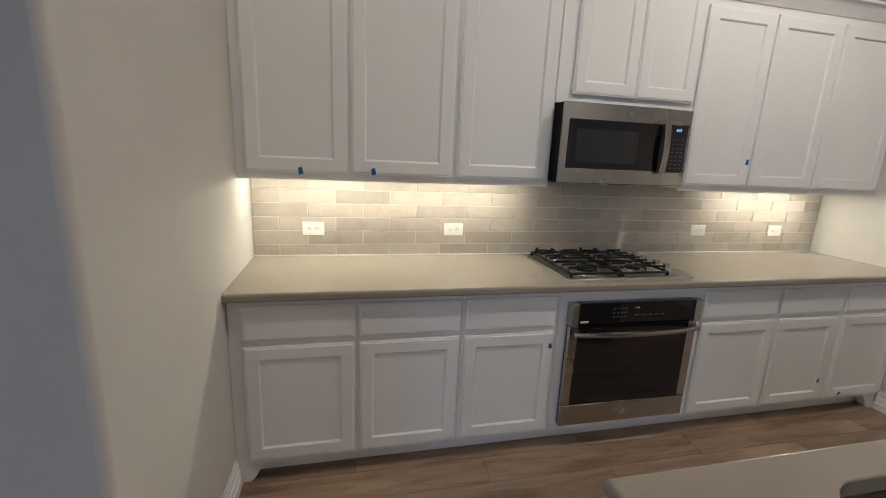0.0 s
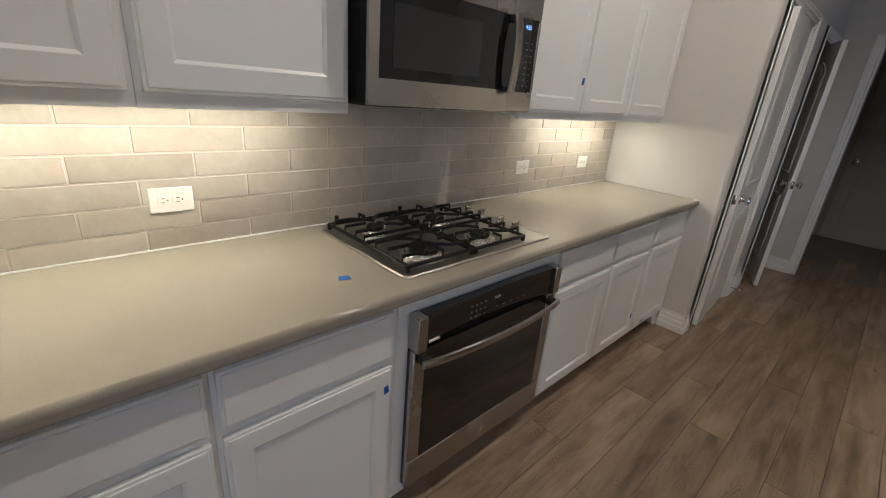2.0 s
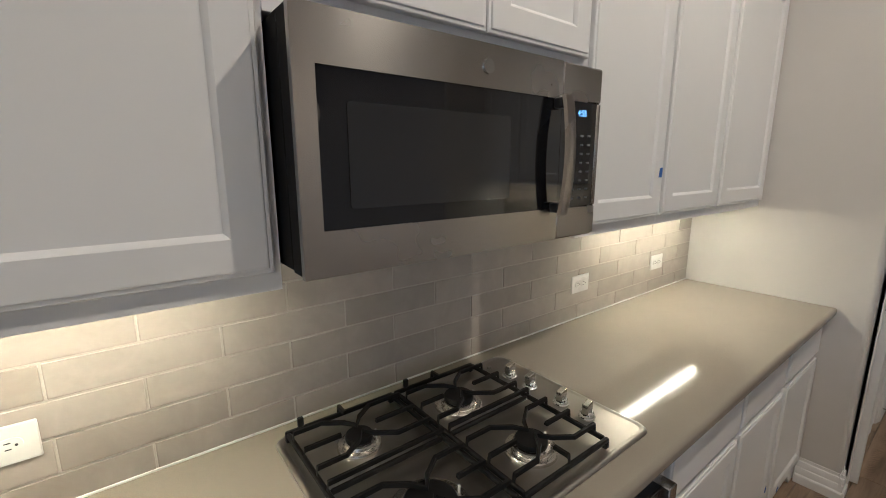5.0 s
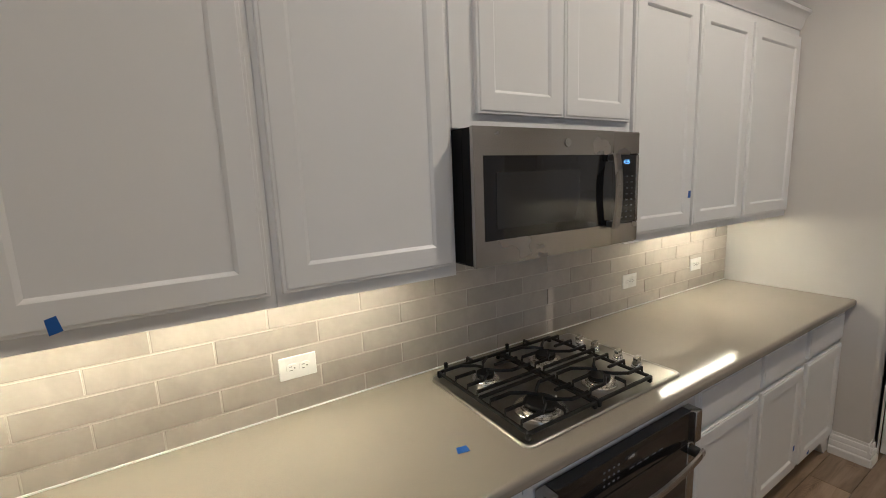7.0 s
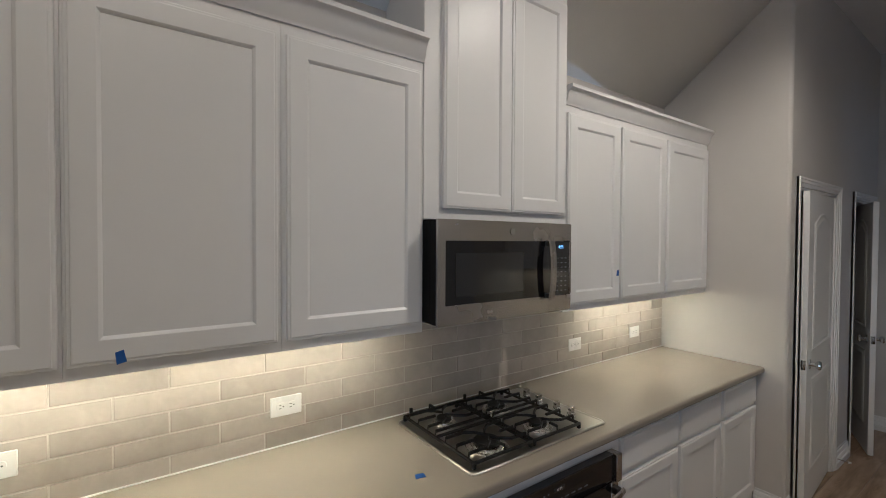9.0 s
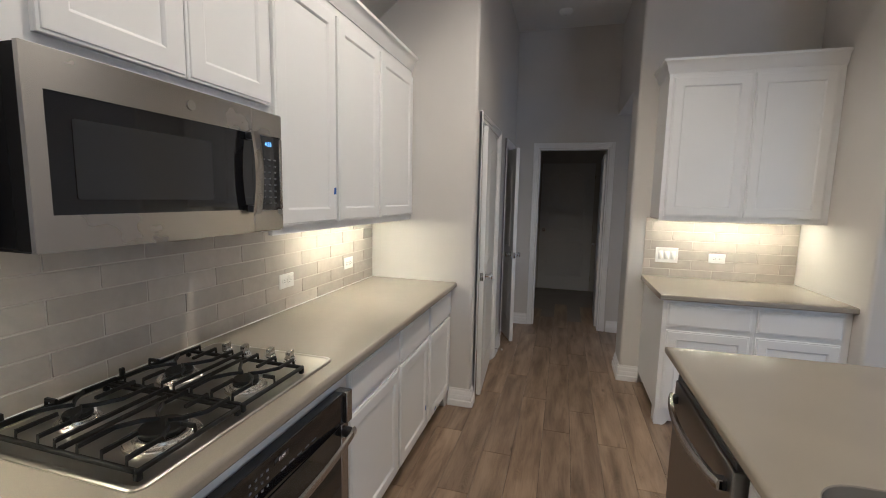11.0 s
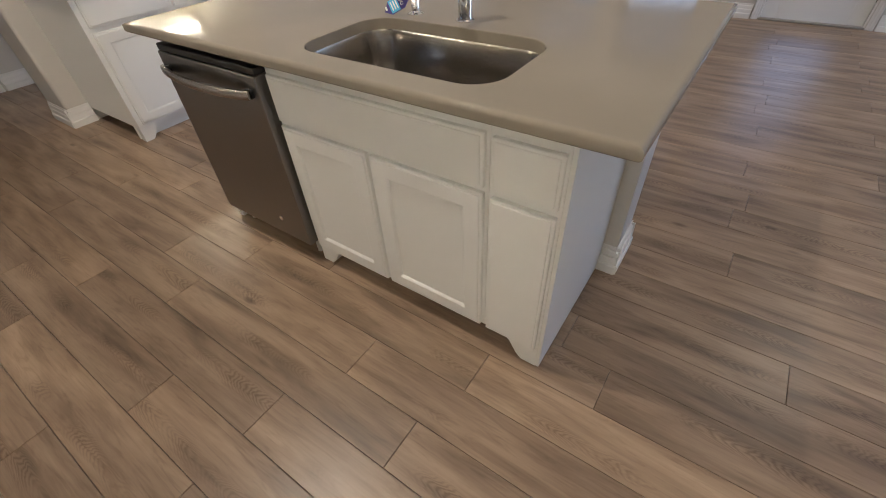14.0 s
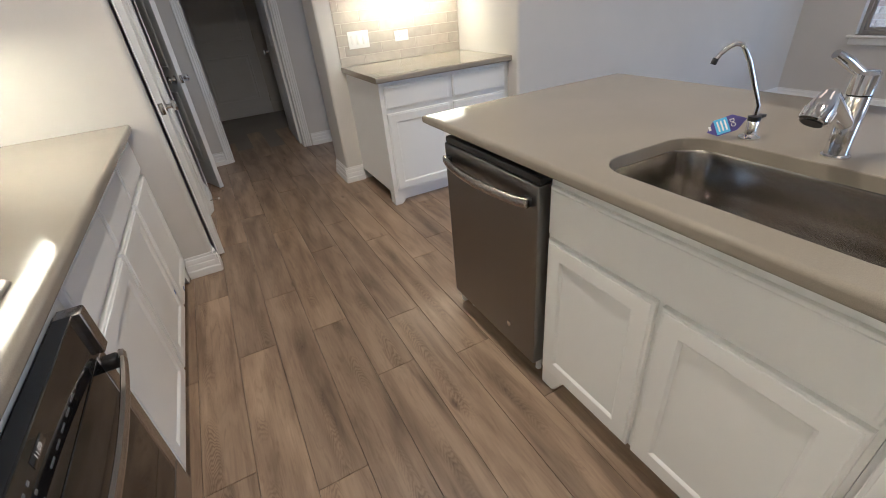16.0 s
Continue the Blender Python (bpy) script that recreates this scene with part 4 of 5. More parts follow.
part("lever", bm, CHROME, fa, "chrome lever", pose(0, 0, 0, 0, 0, 140))
bm = bmesh.new()
tube(bm, [(0.0, 0.018, 0.085), (0.004, 0.06, 0.118), (0.008, 0.10, 0.150), (0.010, 0.115, 0.162)], [0.0175, 0.018, 0.0185, 0.019], 18)
part("spout", bm, CHROME, fa)
bm = bmesh.new()
lathe(bm, [(0.0, 0.0), (0.025, 0.0), (0.0295, 0.004), (0.0285, 0.030), (0.0245, 0.050), (0.0195, 0.064), (0.018, 0.070), (0.0, 0.071)], seg=28)
sh = part("spray_head", bm, CHROME, fa, "chrome ribbed spray head", pose(0.010, 0.152, 0.109, 35))
bm = bmesh.new()
cyl(bm, (0, 0, -0.002), (0, 0, 0.001), 0.021, seg=20)
part("nozzle", bm, BLACK, sh, "dark spray face")
for k in range(10):
    part("rib", B(-0.0022, 0.0265, 0.008, 0.0022, 0.0305, 0.034, 0.001, 1), CHROME, sh, "", pose(0, 0, 0, 0, 0, 36 * k))

rf = thing("filter_tap", pose(1.709, 0.507, 0.914), "slim chrome drinking-water tap with hanging paper tag", "tap")
bm = bmesh.new()
lathe(bm, [(0.0, 0.0), (0.026, 0.0), (0.027, 0.004), (0.018, 0.008), (0.015, 0.012), (0.015, 0.048), (0.012, 0.054), (0.007, 0.058)], seg=24)
part("base", bm, CHROME, rf)
bm = bmesh.new()
path = [(0, 0, 0.05), (0, 0.0, 0.09), (0.004, 0.010, 0.12), (0.016, 0.045, 0.205), (0.020, 0.058, 0.228)]
path += [(0.020 + 0.012 * k / 6, 0.058 + 0.062 * k / 6, 0.228 + 0.022 * math.sin(math.pi * (0.12 + 0.88 * k / 6))) for k in range(1, 7)]
path += [(0.034, 0.128, 0.215)]
tube(bm, [(x * 0.9 + y * 0.42, y * 0.9 - x * 0.42, z) for x, y, z in path], 0.0062, 12)
part("spout", bm, CHROME, rf)
bm = bmesh.new()
cyl(bm, (0.084, 0.101, 0.218), (0.087, 0.104, 0.203), 0.0078, seg=12)
part("tip", bm, BLACK, rf, "black spout tip")
bm = bmesh.new()
cyl(bm, (0, 0, 0.05), (0, 0, 0.062), 0.0165, seg=16)
box(bm, -0.008, -0.045, 0.052, 0.008, 0.0, 0.061, 0.003, 2)
part("lever", bm, BLACK, rf, "black lever")
bm = bmesh.new()
a = [(0.0, 0.0), (0.03, 0.024), (0.078, 0.026), (0.10, 0.006), (0.078, -0.022), (0.03, -0.024)]
prism(bm, a, "z", 0.0, 0.0012)
dv = Vector((0.66, 0.66, -0.36)).normalized()
nv = Vector((-0.45, 0.62, 0.62))
nv = (nv - nv.dot(dv) * dv).normalized()
TAGM = Matrix.Translation((0.012, 0.012, 0.056)) @ Matrix((dv, nv.cross(dv), nv)).transposed().to_4x4()
tg = part("tag", bm, TAG_BLUE, rf, "dark blue folded paper tag", TAGM)
part("tag_band", B(0.045, -0.0225, 0.0012, 0.078, 0.0225, 0.0016), TAG_CYAN, tg, "pale blue printed band")
for k in range(3):
    part("tag_line", B(0.050 + 0.009 * k, -0.016, 0.0016, 0.054 + 0.009 * k, 0.015, 0.0019), PLATE, tg, "white printed line")
part("tag_line", B(0.088, -0.008, 0.0012, 0.094, 0.004, 0.0016), PLATE, tg, "white printed mark")

tc = bpy.data.curves.new("tag_text", "FONT")
tc.body, tc.size, tc.extrude = "DO", 0.016, 0.0002
tt = new("tag_text", tc)
tt.data.materials.append(PLATE)
tt.parent, tt.matrix_basis = tg, pose(0.040, -0.013, 0.0014, 0, 0, 90)

# ---- pendants ----
def pendant(x, y, zc, r=0.158):
    p = thing("pendant_lamp", pose(x, y, zc), "round opal glass globe pendant on a black cord, lit", "pendant lamp", "island pendants")
    bm = bmesh.new()
    lathe(bm, [(0.0, -r)] + [(r * math.sin(radians(a)), -r * math.cos(radians(a))) for a in range(8, 164, 6)] + [(0.045, r * 0.962)], seg=48)
    part("globe", bm, GLOBE, p, "glowing white opal globe")
    bm = bmesh.new()
    lathe(bm, [(0.0, r * 0.955), (0.048, r * 0.955), (0.050, r * 0.985), (0.044, r * 1.01), (0.012, r * 1.03), (0.008, r * 1.10), (0.0, r * 1.11)], seg=28)
    part("cap", bm, BRASS, p, "aged brass cap")
    bm = bmesh.new()
    cyl(bm, (0, 0, r * 1.1), (0, 0, CEIL - zc - 0.02), 0.0035, seg=10)
    part("cord", bm, CORD, p)
    bm = bmesh.new()
    lathe(bm, [(0.0, CEIL - zc - 0.028), (0.05, CEIL - zc - 0.028), (0.06, CEIL - zc - 0.018), (0.06, CEIL - zc), (0.0, CEIL - zc)], seg=28)
    part("canopy", bm, BRASS, p)


pendant(2.045, 0.46, 1.865)
pendant(1.165, 0.435, 1.862)

# ---- built-in oven ----
ov = thing("oven", pose(1.365, FY - 0.004, 0), "built-in stainless steel single oven with black glass door", "oven")
OW = 0.75
part("carcass", B(0.012, 0.004, 0.14, OW - 0.012, 0.5, 0.81), BLACK, ov)
cp = part("control_panel", B(0.038, -0.038, 0.702, OW - 0.038, 0.0, 0.815, 0.003, 1), BLACKGLASS, ov, "black glass touch control panel")
for x0, x1 in ((0.0, 0.038), (OW - 0.038, OW)):
    part("side_trim", B(x0, -0.052, 0.698, x1, 0.0, 0.815, 0.003, 1), STEEL, ov, "steel end cap")
for r in range(3):
    for c in range(4):
        part("key_mark", B(0.235 + c * 0.022, -0.0388, 0.735 + r * 0.022, 0.243 + c * 0.022, -0.0380, 0.741 + r * 0.022), MARK, cp)
for c in range(5):
    part("key_mark", B(0.36 + c * 0.038, -0.0388, 0.742, 0.382 + c * 0.038, -0.0380, 0.746), MARK, cp)
part("clock_window", B(0.335, -0.0388, 0.775, 0.395, -0.0380, 0.793), MESHGLASS, cp)
part("sticker", B(0.055, -0.0388, 0.712, 0.10, -0.0380, 0.722), PLATE, cp, "small white sticker")
door = part("door", B(0.004, -0.014, 0.142, OW - 0.004, 0.0, 0.694), BLACK, ov, "dark door core")
for x0, x1 in ((0.0, 0.050), (OW - 0.050, OW)):
    part("stile", B(x0, -0.036, 0.258, x1, -0.014, 0.695, 0.004, 1), STEEL, door, "brushed steel side strip")
part("bottom_panel", B(0.0, -0.036, 0.140, OW, -0.014, 0.2575, 0.004, 1), STEEL, door, "brushed steel lower panel")
part("glass", B(0.0505, -0.0345, 0.258, OW - 0.0505, -0.014, 0.695, 0.002, 1), BLACKGLASS, door, "black glass door window")


def bowed_bar(x0, x1, y0, bow, z, half_h=0.014, thick=0.014, n=20, axis="x"):
    """A flat bowed handle bar with rounded faces."""
    bm = bmesh.new()
    rings = []
    for k in range(n + 1):
        s = k / n
        a, y = x0 + (x1 - x0) * s, y0 - bow * math.sin(math.pi * s) ** 0.8
        sec = [(0, -half_h * 0.7), (-thick * 0.25, -half_h), (-thick * 0.8, -half_h * 0.8), (-thick, 0), (-thick * 0.8, half_h * 0.8), (-thick * 0.25, half_h), (0, half_h * 0.7)]
        rings.append([bm.verts.new((a, y + dy, z + dz) if axis == "x" else (z + dz, y + dy, a)) for dy, dz in sec])
    for a, b in zip(rings, rings[1:]):
        for j in range(7):
            bm.faces.new((a[j], a[(j + 1) % 7], b[(j + 1) % 7], b[j]))
    bm.faces.new(rings[0])
    bm.faces.new(rings[-1][::-1])
    return bm


hd = part("handle", bowed_bar(0.012, OW - 0.012, -0.062, 0.03, 0.665), STEEL, ov, "bowed steel bar handle")
for x in (0.018, OW - 0.05):
    part("bracket", B(x, -0.064, 0.650, x + 0.032, -0.03, 0.680, 0.004, 1), BLACK, hd, "dark handle bracket")
bm = bmesh.new()
cyl(bm, (OW / 2, -0.0355, 0.195), (OW / 2, -0.0385, 0.195), 0.012, seg=24)
part("badge", bm, CHROME, ov, "small round maker's badge")

tc = bpy.data.curves.new("clock_digits", "FONT")
tc.body, tc.size, tc.extrude, tc.align_x = "11:09", 0.014, 0.0002, "CENTER"
tx = new("clock_digits", tc)
tx.data.materials.append(PLATE)
tx.parent, tx.matrix_basis = cp, pose(0.365, -0.0392, 0.779, 90)
tx["label"] = "white clock digits"

# ---- microwave ----
mw = thing("microwave", pose(1.352, 2.478, 1.384), "stainless steel over-range microwave with black glass door", "microwave")
MW, MH = 0.755, 0.398
part("body", B(0.0, 0.052, 0.006, MW, NY - 2.478 - 0.012, MH, 0.003, 1), MATTBLACK, mw)
part("side_trim", B(0.001, 0.014, 0.004, MW - 0.001, 0.052, MH - 0.002), MATTBLACK, mw)
bm = bmesh.new()
SPL = 0.602
box(bm, 0.0, 0.0, 0.0, 0.034, 0.013, MH)
box(bm, 0.034, 0.0, 0.318, SPL, 0.013, MH)
box(bm, 0.034, 0.0, 0.0, SPL, 0.013, 0.074)
bmesh.ops.remove_doubles(bm, verts=bm.verts, dist=1e-5)
door = part("door", bm, STEEL, mw, "brushed steel door")
bm = bmesh.new()
prism(bm, [(x + 0.034 + 0.284, z + 0.196) for x, z in rounded_rect(0.574, 0.248, 0.014, 4)], "y", 0.003, 0.014)
gl = part("glass", bm, BLACKGLASS, door, "black glass door window")
bm = bmesh.new()
prism(bm, [(x + 0.262, z + 0.188) for x, z in rounded_rect(0.36, 0.165, 0.006, 3)], "y", 0.0015, 0.006)
part("screen", bm, MESHGLASS, gl, "grey perforated viewing screen")
bm = bmesh.new()
box(bm, SPL + 0.0015, 0.0, 0.318, MW, 0.013, MH, 0.004, 1)
box(bm, SPL + 0.0015, 0.0, 0.0, MW, 0.013, 0.074, 0.004, 1)
box(bm, MW - 0.014, 0.0, 0.074, MW, 0.013, 0.318, 0.003, 1)
ctl = part("control_frame", bm, STEEL, mw, "brushed steel control column")
kp = part("keypad", B(SPL + 0.004, 0.003, 0.074, MW - 0.014, 0.014, 0.318), BLACKGLASS, mw, "black glass keypad")
for r in range(8):
    for c in range(3):
        part("key_mark", B(SPL + 0.052 + c * 0.028, 0.0022, 0.092 + r * 0.021, SPL + 0.064 + c * 0.028, 0.003, 0.0965 + r * 0.021), MARK, kp)
hb = part("handle", bowed_bar(0.062, 0.322, -0.018, 0.014, SPL - 0.012, 0.017, 0.013, 20, "z"), STEEL, mw, "bowed steel bar handle")
for z in (0.066, 0.296):
    part("bracket", B(SPL - 0.026, -0.02, z, SPL + 0.002, 0.004, z + 0.022, 0.003, 1), BLACK, hb, "dark handle bracket")
bm = bmesh.new()
cyl(bm, (0.375, 0.0005, 0.357), (0.375, -0.003, 0.357), 0.0135, seg=28)
part("badge", bm, NICKEL, mw, "small round maker's badge")
bm = bmesh.new()
box(bm, 0.02, 0.05, -0.004, MW - 0.02, 0.36, 0.006)
und = part("underside", bm, BLACK, mw, "dark underside with vents")
for k in range(2):
    part("vent_grille", B(0.06 + 0.36 * k, 0.08, -0.008, 0.33 + 0.36 * k, 0.2, -0.004, 0.002, 1), NICKEL, und, "grease filter")
part("lamp_cover", B(0.33, 0.03, -0.008, 0.43, 0.07, -0.001, 0.003, 1), NICKEL, und, "grey lamp cover")
tc = bpy.data.curves.new("clock_digits", "FONT")
tc.body, tc.size, tc.extrude, tc.align_x = "4:55", 0.020, 0.0002, "CENTER"
tx = new("clock_digits", tc)
tx.data.materials.append(DISPLAY)
tx.parent, tx.matrix_basis = mw, pose(SPL + 0.082, 0.0022, 0.286, 90)
tx["label"] = "blue clock digits"

# ---- gas cooktop ----
CW, CD = 0.752, 0.525
ck = thing("cooktop", pose(1.364, 2.285, 0.914), "stainless steel four-burner gas cooktop with cast-iron grates", "cooktop")
bm = bmesh.new()
def centred(w, d, r, n=5):
    return [(x + CW / 2, y + CD / 2) for x, y in rounded_rect(w, d, r, n)]
stack(bm, [(centred(CW, CD, 0.03), 0.0), (centred(CW, CD, 0.03), 0.004), (centred(CW - 0.006, CD - 0.006, 0.028), 0.007), (centred(CW - 0.016, CD - 0.016, 0.025), 0.008), (centred(CW - 0.03, CD - 0.03, 0.02), 0.0055)])
part("tray", bm, brushed("cooktop_steel", (0.40, 0.375, 0.34), 0.33, "y"), ck)


def burner(x, y, r):
    bm = bmesh.new()
    lathe(bm, [(r * 1.62, 0.0055), (r * 1.60, 0.012), (r * 1.54, 0.0145), (r * 1.22, 0.0135), (r * 1.18, 0.015), (r * 1.15, 0.0225), (r * 0.96, 0.0245), (0.0, 0.0245)], (0, 0, 0), 36)
    b = part("burner", bm, BURNER, ck, "bright steel burner ring", pose(x, y, 0))
    bm = bmesh.new()
    lathe(bm, [(r * 0.92, 0.0245), (r, 0.027), (r, 0.034), (r * 0.94, 0.0375), (0.0, 0.0375)], (0, 0, 0), 36)
    part("burner_cap", bm, IRON, b, "black enamel burner cap")
    bm = bmesh.new()
    cyl(bm, (r * 1.32, 0, 0.012), (r * 1.32, 0, 0.030), 0.0028, seg=8)
    part("igniter", bm, PLATE, b, "white ceramic igniter")


BURN = [(0.170, 0.125, 0.052), (0.155, 0.385, 0.032), (0.445, 0.375, 0.040), (0.455, 0.130, 0.038)]
for b in BURN:
    burner(*b)


def grate(x0, x1, y0, y1, burners):
    g = thing("grate", pose(1.364, 2.285, 0.914), "black cast-iron cooktop grate over two burners", "grate", "cooktop grates")
    z0, z1 = 0.034, 0.046
    bm = bmesh.new()
    t = 0.011
    for a in ((x0, y0, x1, y0 + t), (x0, y1 - t, x1, y1), (x0, y0 + t, x0 + t, y1 - t), (x1 - t, y0 + t, x1, y1 - t), (x0 + t, (y0 + y1) / 2 - t / 2, x1 - t, (y0 + y1) / 2 + t / 2)):
        box(bm, a[0], a[1], z0 - 0.012, a[2], a[3], z1 - 0.012, 0.003, 1)
    part("frame", bm, IRON, g)
    for x, y in ((x0, y0), (x1 - 0.014, y0), (x0, y1 - 0.014), (x1 - 0.014, y1 - 0.014)):
        part("leg", B(x, y, 0.008, x + 0.014, y + 0.014, z0 - 0.008, 0.002, 1), IRON, g)

    def finger(pts):
        bm = bmesh.new()
        rings = []
        w = 0.0048
        for k, p in enumerate(pts):
            p = Vector(p)
            d = Vector(pts[min(k + 1, len(pts) - 1)]) - Vector(pts[max(k - 1, 0)])
            s = Vector((-d.y, d.x, 0)).normalized() * w
            rings.append([bm.verts.new(p + s + Vector((0, 0, -0.009))), bm.verts.new(p + s * 0.7), bm.verts.new(p - s * 0.7), bm.verts.new(p - s + Vector((0, 0, -0.009)))])
        for a, b in zip(rings, rings[1:]):
            for j in range(4):
                bm.faces.new((a[j], a[(j + 1) % 4], b[(j + 1) % 4], b[j]))
        bm.faces.new(rings[0])
        bm.faces.new(rings[-1][::-1])
        part("finger", bm, IRON, g)
    zt = 0.056

    def bar(y, middle=()):
        """A bar over the whole grate, its ends turned down onto the frame."""
        finger([(x0 + 0.004, y, z1 - 0.014), (x0 + 0.006, y, zt), *[(x, yy, zt) for x, yy in middle], (x1 - 0.006, y, zt), (x1 - 0.004, y, z1 - 0.014)])
    bar((y0 + y1) / 2)
    for bx, by, br in burners:
        for s in (-1, 1):
            # two bars dip towards the burner's middle from both sides
            y = by + s * 0.070
            bar(y, [(bx - 0.062, y), (bx - 0.020, y - s * 0.030), (bx, by + s * 0.012), (bx + 0.020, y - s * 0.030), (bx + 0.062, y)])
            xs = x0 + 0.004 if s < 0 else x1 - 0.004
            finger([(xs, by, z1 - 0.014), (xs - s * 0.002, by, zt), (bx + s * (br + 0.012), by, zt)])
        fy, s = (y0 + 0.004, 1) if by < (y0 + y1) / 2 else (y1 - 0.004, -1)
        finger([(bx, fy, z1 - 0.014), (bx, fy + s * 0.002, zt), (bx, fy + s * 0.040, zt)])
    for x in (x0 + 0.03,):
        part("rear_stop", B(x, y1 - 0.011, z1 - 0.012, x + 0.014, y1, 0.058, 0.002, 1), IRON, g)
    return g


grate(0.022, 0.312, 0.022, CD - 0.022, BURN[:2])
grate(0.318, 0.600, 0.022, CD - 0.022, BURN[2:])
for ky in (0.125, 0.205, 0.315, 0.395):
    bm = bmesh.new()
    lathe(bm, [(0.0, 0.007), (0.0215, 0.007), (0.0215, 0.012), (0.019, 0.014), (0.018, 0.024), (0.015, 0.028), (0.0, 0.029)], (0, 0, 0), 24)
    k = part("knob", bm, CHROME, ck, "chrome control knob", pose(0.665, ky, 0))
    part("grip", B(-0.018, -0.0085, 0.022, 0.018, 0.0085, 0.050, 0.003, 2), NICKEL, k, "raised knob grip", pose(0, 0, 0, 0, 0, 12))
bm = bmesh.new()
cyl(bm, (0.655, 0.475, 0.007), (0.655, 0.475, 0.0085), 0.007, seg=20)
part("badge", bm, NICKEL, ck, "small round maker's badge")

# ---- strips of blue tape ----
def tape(m, w, h):
    bm = bmesh.new()
    prism(bm, [(0, 0), (w, h * 0.06), (w * 0.94, h), (w * 0.1, h * 0.93)], "y", -0.0006, 0.0)
    ob = solid("tape_mark", bm, TAPE, "small strip of blue painter's tape", "tape", "tape marks")
    ob.matrix_basis = m


dface = UY - 0.0195
for x, z, rot in ((0.085, 1.375, -12), (0.418, 1.382, -10), (2.585, 1.515, 5)):
    tape(pose(x, dface, z, 0, rot, 0), 0.022, 0.034)
for x, z, rot in ((1.275, 0.575, -8), (3.095, 0.235, 4), (3.29, 0.145, 60)):
    tape(pose(x, FY - 0.0195, z, 0, rot, 0), 0.018, 0.028)
tape(pose(1.205, 2.385, 0.9146, -90, 0, -15), 0.036, 0.028)

# ---- outdoors ----
GROUND = paint("dry_ground", (0.42, 0.37, 0.30), 0.9, 0.2, 60.0, 0.6, 0.02, 0.8)
CONCRETE = paint("patio_concrete", (0.42, 0.41, 0.39), 0.85, 0.08, 120.0, 0.4, 0.003)
FENCE = paint("stained_fence", (0.115, 0.135, 0.17), 0.75, 0.12, 90.0, 0.4, 0.003, 6.0)
MORTAR = paint("mortar", (0.48, 0.45, 0.41), 0.9, 0.05)
BRICK = brick_mat("pale_brick", [(0.0, (0.30, 0.235, 0.18)), (0.4, (0.42, 0.36, 0.29)), (0.75, (0.50, 0.45, 0.38)), (1.0, (0.33, 0.24, 0.19))])
BRICK_R = brick_mat("mixed_red_brick", [(0.0, (0.16, 0.10, 0.09)), (0.35, (0.33, 0.20, 0.16)), (0.7, (0.42, 0.32, 0.27)), (1.0, (0.24, 0.19, 0.18))])
SHINGLE = brick_mat("grey_shingle", [(0.0, (0.11, 0.118, 0.125)), (0.5, (0.15, 0.16, 0.17)), (1.0, (0.205, 0.215, 0.225))], 0.9)
FASCIA = paint("fascia_paint", (0.42, 0.42, 0.415), 0.6, 0.03)
SOFFIT = paint("soffit_paint", (0.36, 0.345, 0.325), 0.7, 0.03)
PIPE = paint("white_pipe", (0.75, 0.75, 0.74), 0.4, 0.03)

bm = bmesh.new()
box(bm, -400, -800, -0.9, 400, 400, -0.25)
structure("ground", bm, GROUND, "bare dry garden ground reaching to the horizon", "ground")
structure("patio_slab", B(-3.4, -6.6, -0.25, 4.6, SY - 0.161, -0.06), CONCRETE, "pale concrete patio slab", "pavement")
structure("patio_roof", B(-3.6, -6.9, 2.62, 6.4, SY - 0.161, 2.74), SOFFIT, "painted soffit over the patio", "roof")
structure("patio_beam", B(-3.6, -6.75, 2.44, 6.4, -6.5, 2.62), SOFFIT, "painted beam at the patio's edge", "beam")


def brick_block(parent, x0, x1, y0, y1, z0, z1, mat, faces):
    """Courses of bricks proud of a mortar core; faces: which sides carry them."""
    L, H, J = 0.203, 0.067, 0.010
    verts, polys = [], []

    def put(a0, b0, c0, a1, b1, c1):
        k = len(verts)
        verts.extend([(a0, b0, c0), (a1, b0, c0), (a1, b1, c0), (a0, b1, c0), (a0, b0, c1), (a1, b0, c1), (a1, b1, c1), (a0, b1, c1)])
        polys.extend([tuple(k + i for i in f) for f in ((0, 1, 5, 4), (1, 2, 6, 5), (2, 3, 7, 6), (3, 0, 4, 7), (4, 5, 6, 7), (0, 3, 2, 1))])
    rows = int((z1 - z0) / (H + J))
    for r in range(rows):
        z = z0 + r * (H + J)
        for face in faces:
            a, b = (x0, x1) if face in ("n", "s") else (y0, y1)
            p = a - (L / 2 if r % 2 else 0)
            while p < b - 0.01:
                q0, q1 = max(p, a) + J / 2, min(p + L, b) - J / 2
                if q1 - q0 > 0.02:
                    d = 0.006 + 0.003 * random.random()
                    if face == "n": put(q0, y1, z, q1, y1 + d, z + H)
                    if face == "s": put(q0, y0 - d, z, q1, y0, z + H)
                    if face == "w": put(x0 - d, q0, z, x0, q1, z + H)
                    if face == "e": put(x1, q0, z, x1 + d, q1, z + H)
                p += L
    me = bpy.data.meshes.new("bricks")
    me.from_pydata(verts, [], polys)
    me.materials.append(mat)
    ob = new("bricks", me)
    ob.parent = parent
    ob["kind"] = "stuff"


pc = thing("brick_column", pose(0, 0, 0), "pale mixed-brick patio column", "column")
part("core", B(3.68, -6.85, -0.06, 4.55, -6.3, 2.44), MORTAR, pc)
brick_block(pc, 3.68, 4.55, -6.85, -6.3, -0.06, 2.42, BRICK, "nws")
solid("downpipe", cyl(bmesh.new(), (2.82, -8.0, -0.25), (2.82, -8.0, 1.44), 0.03, seg=14), PIPE, "white plastic pipe standing in the garden", "pipe")

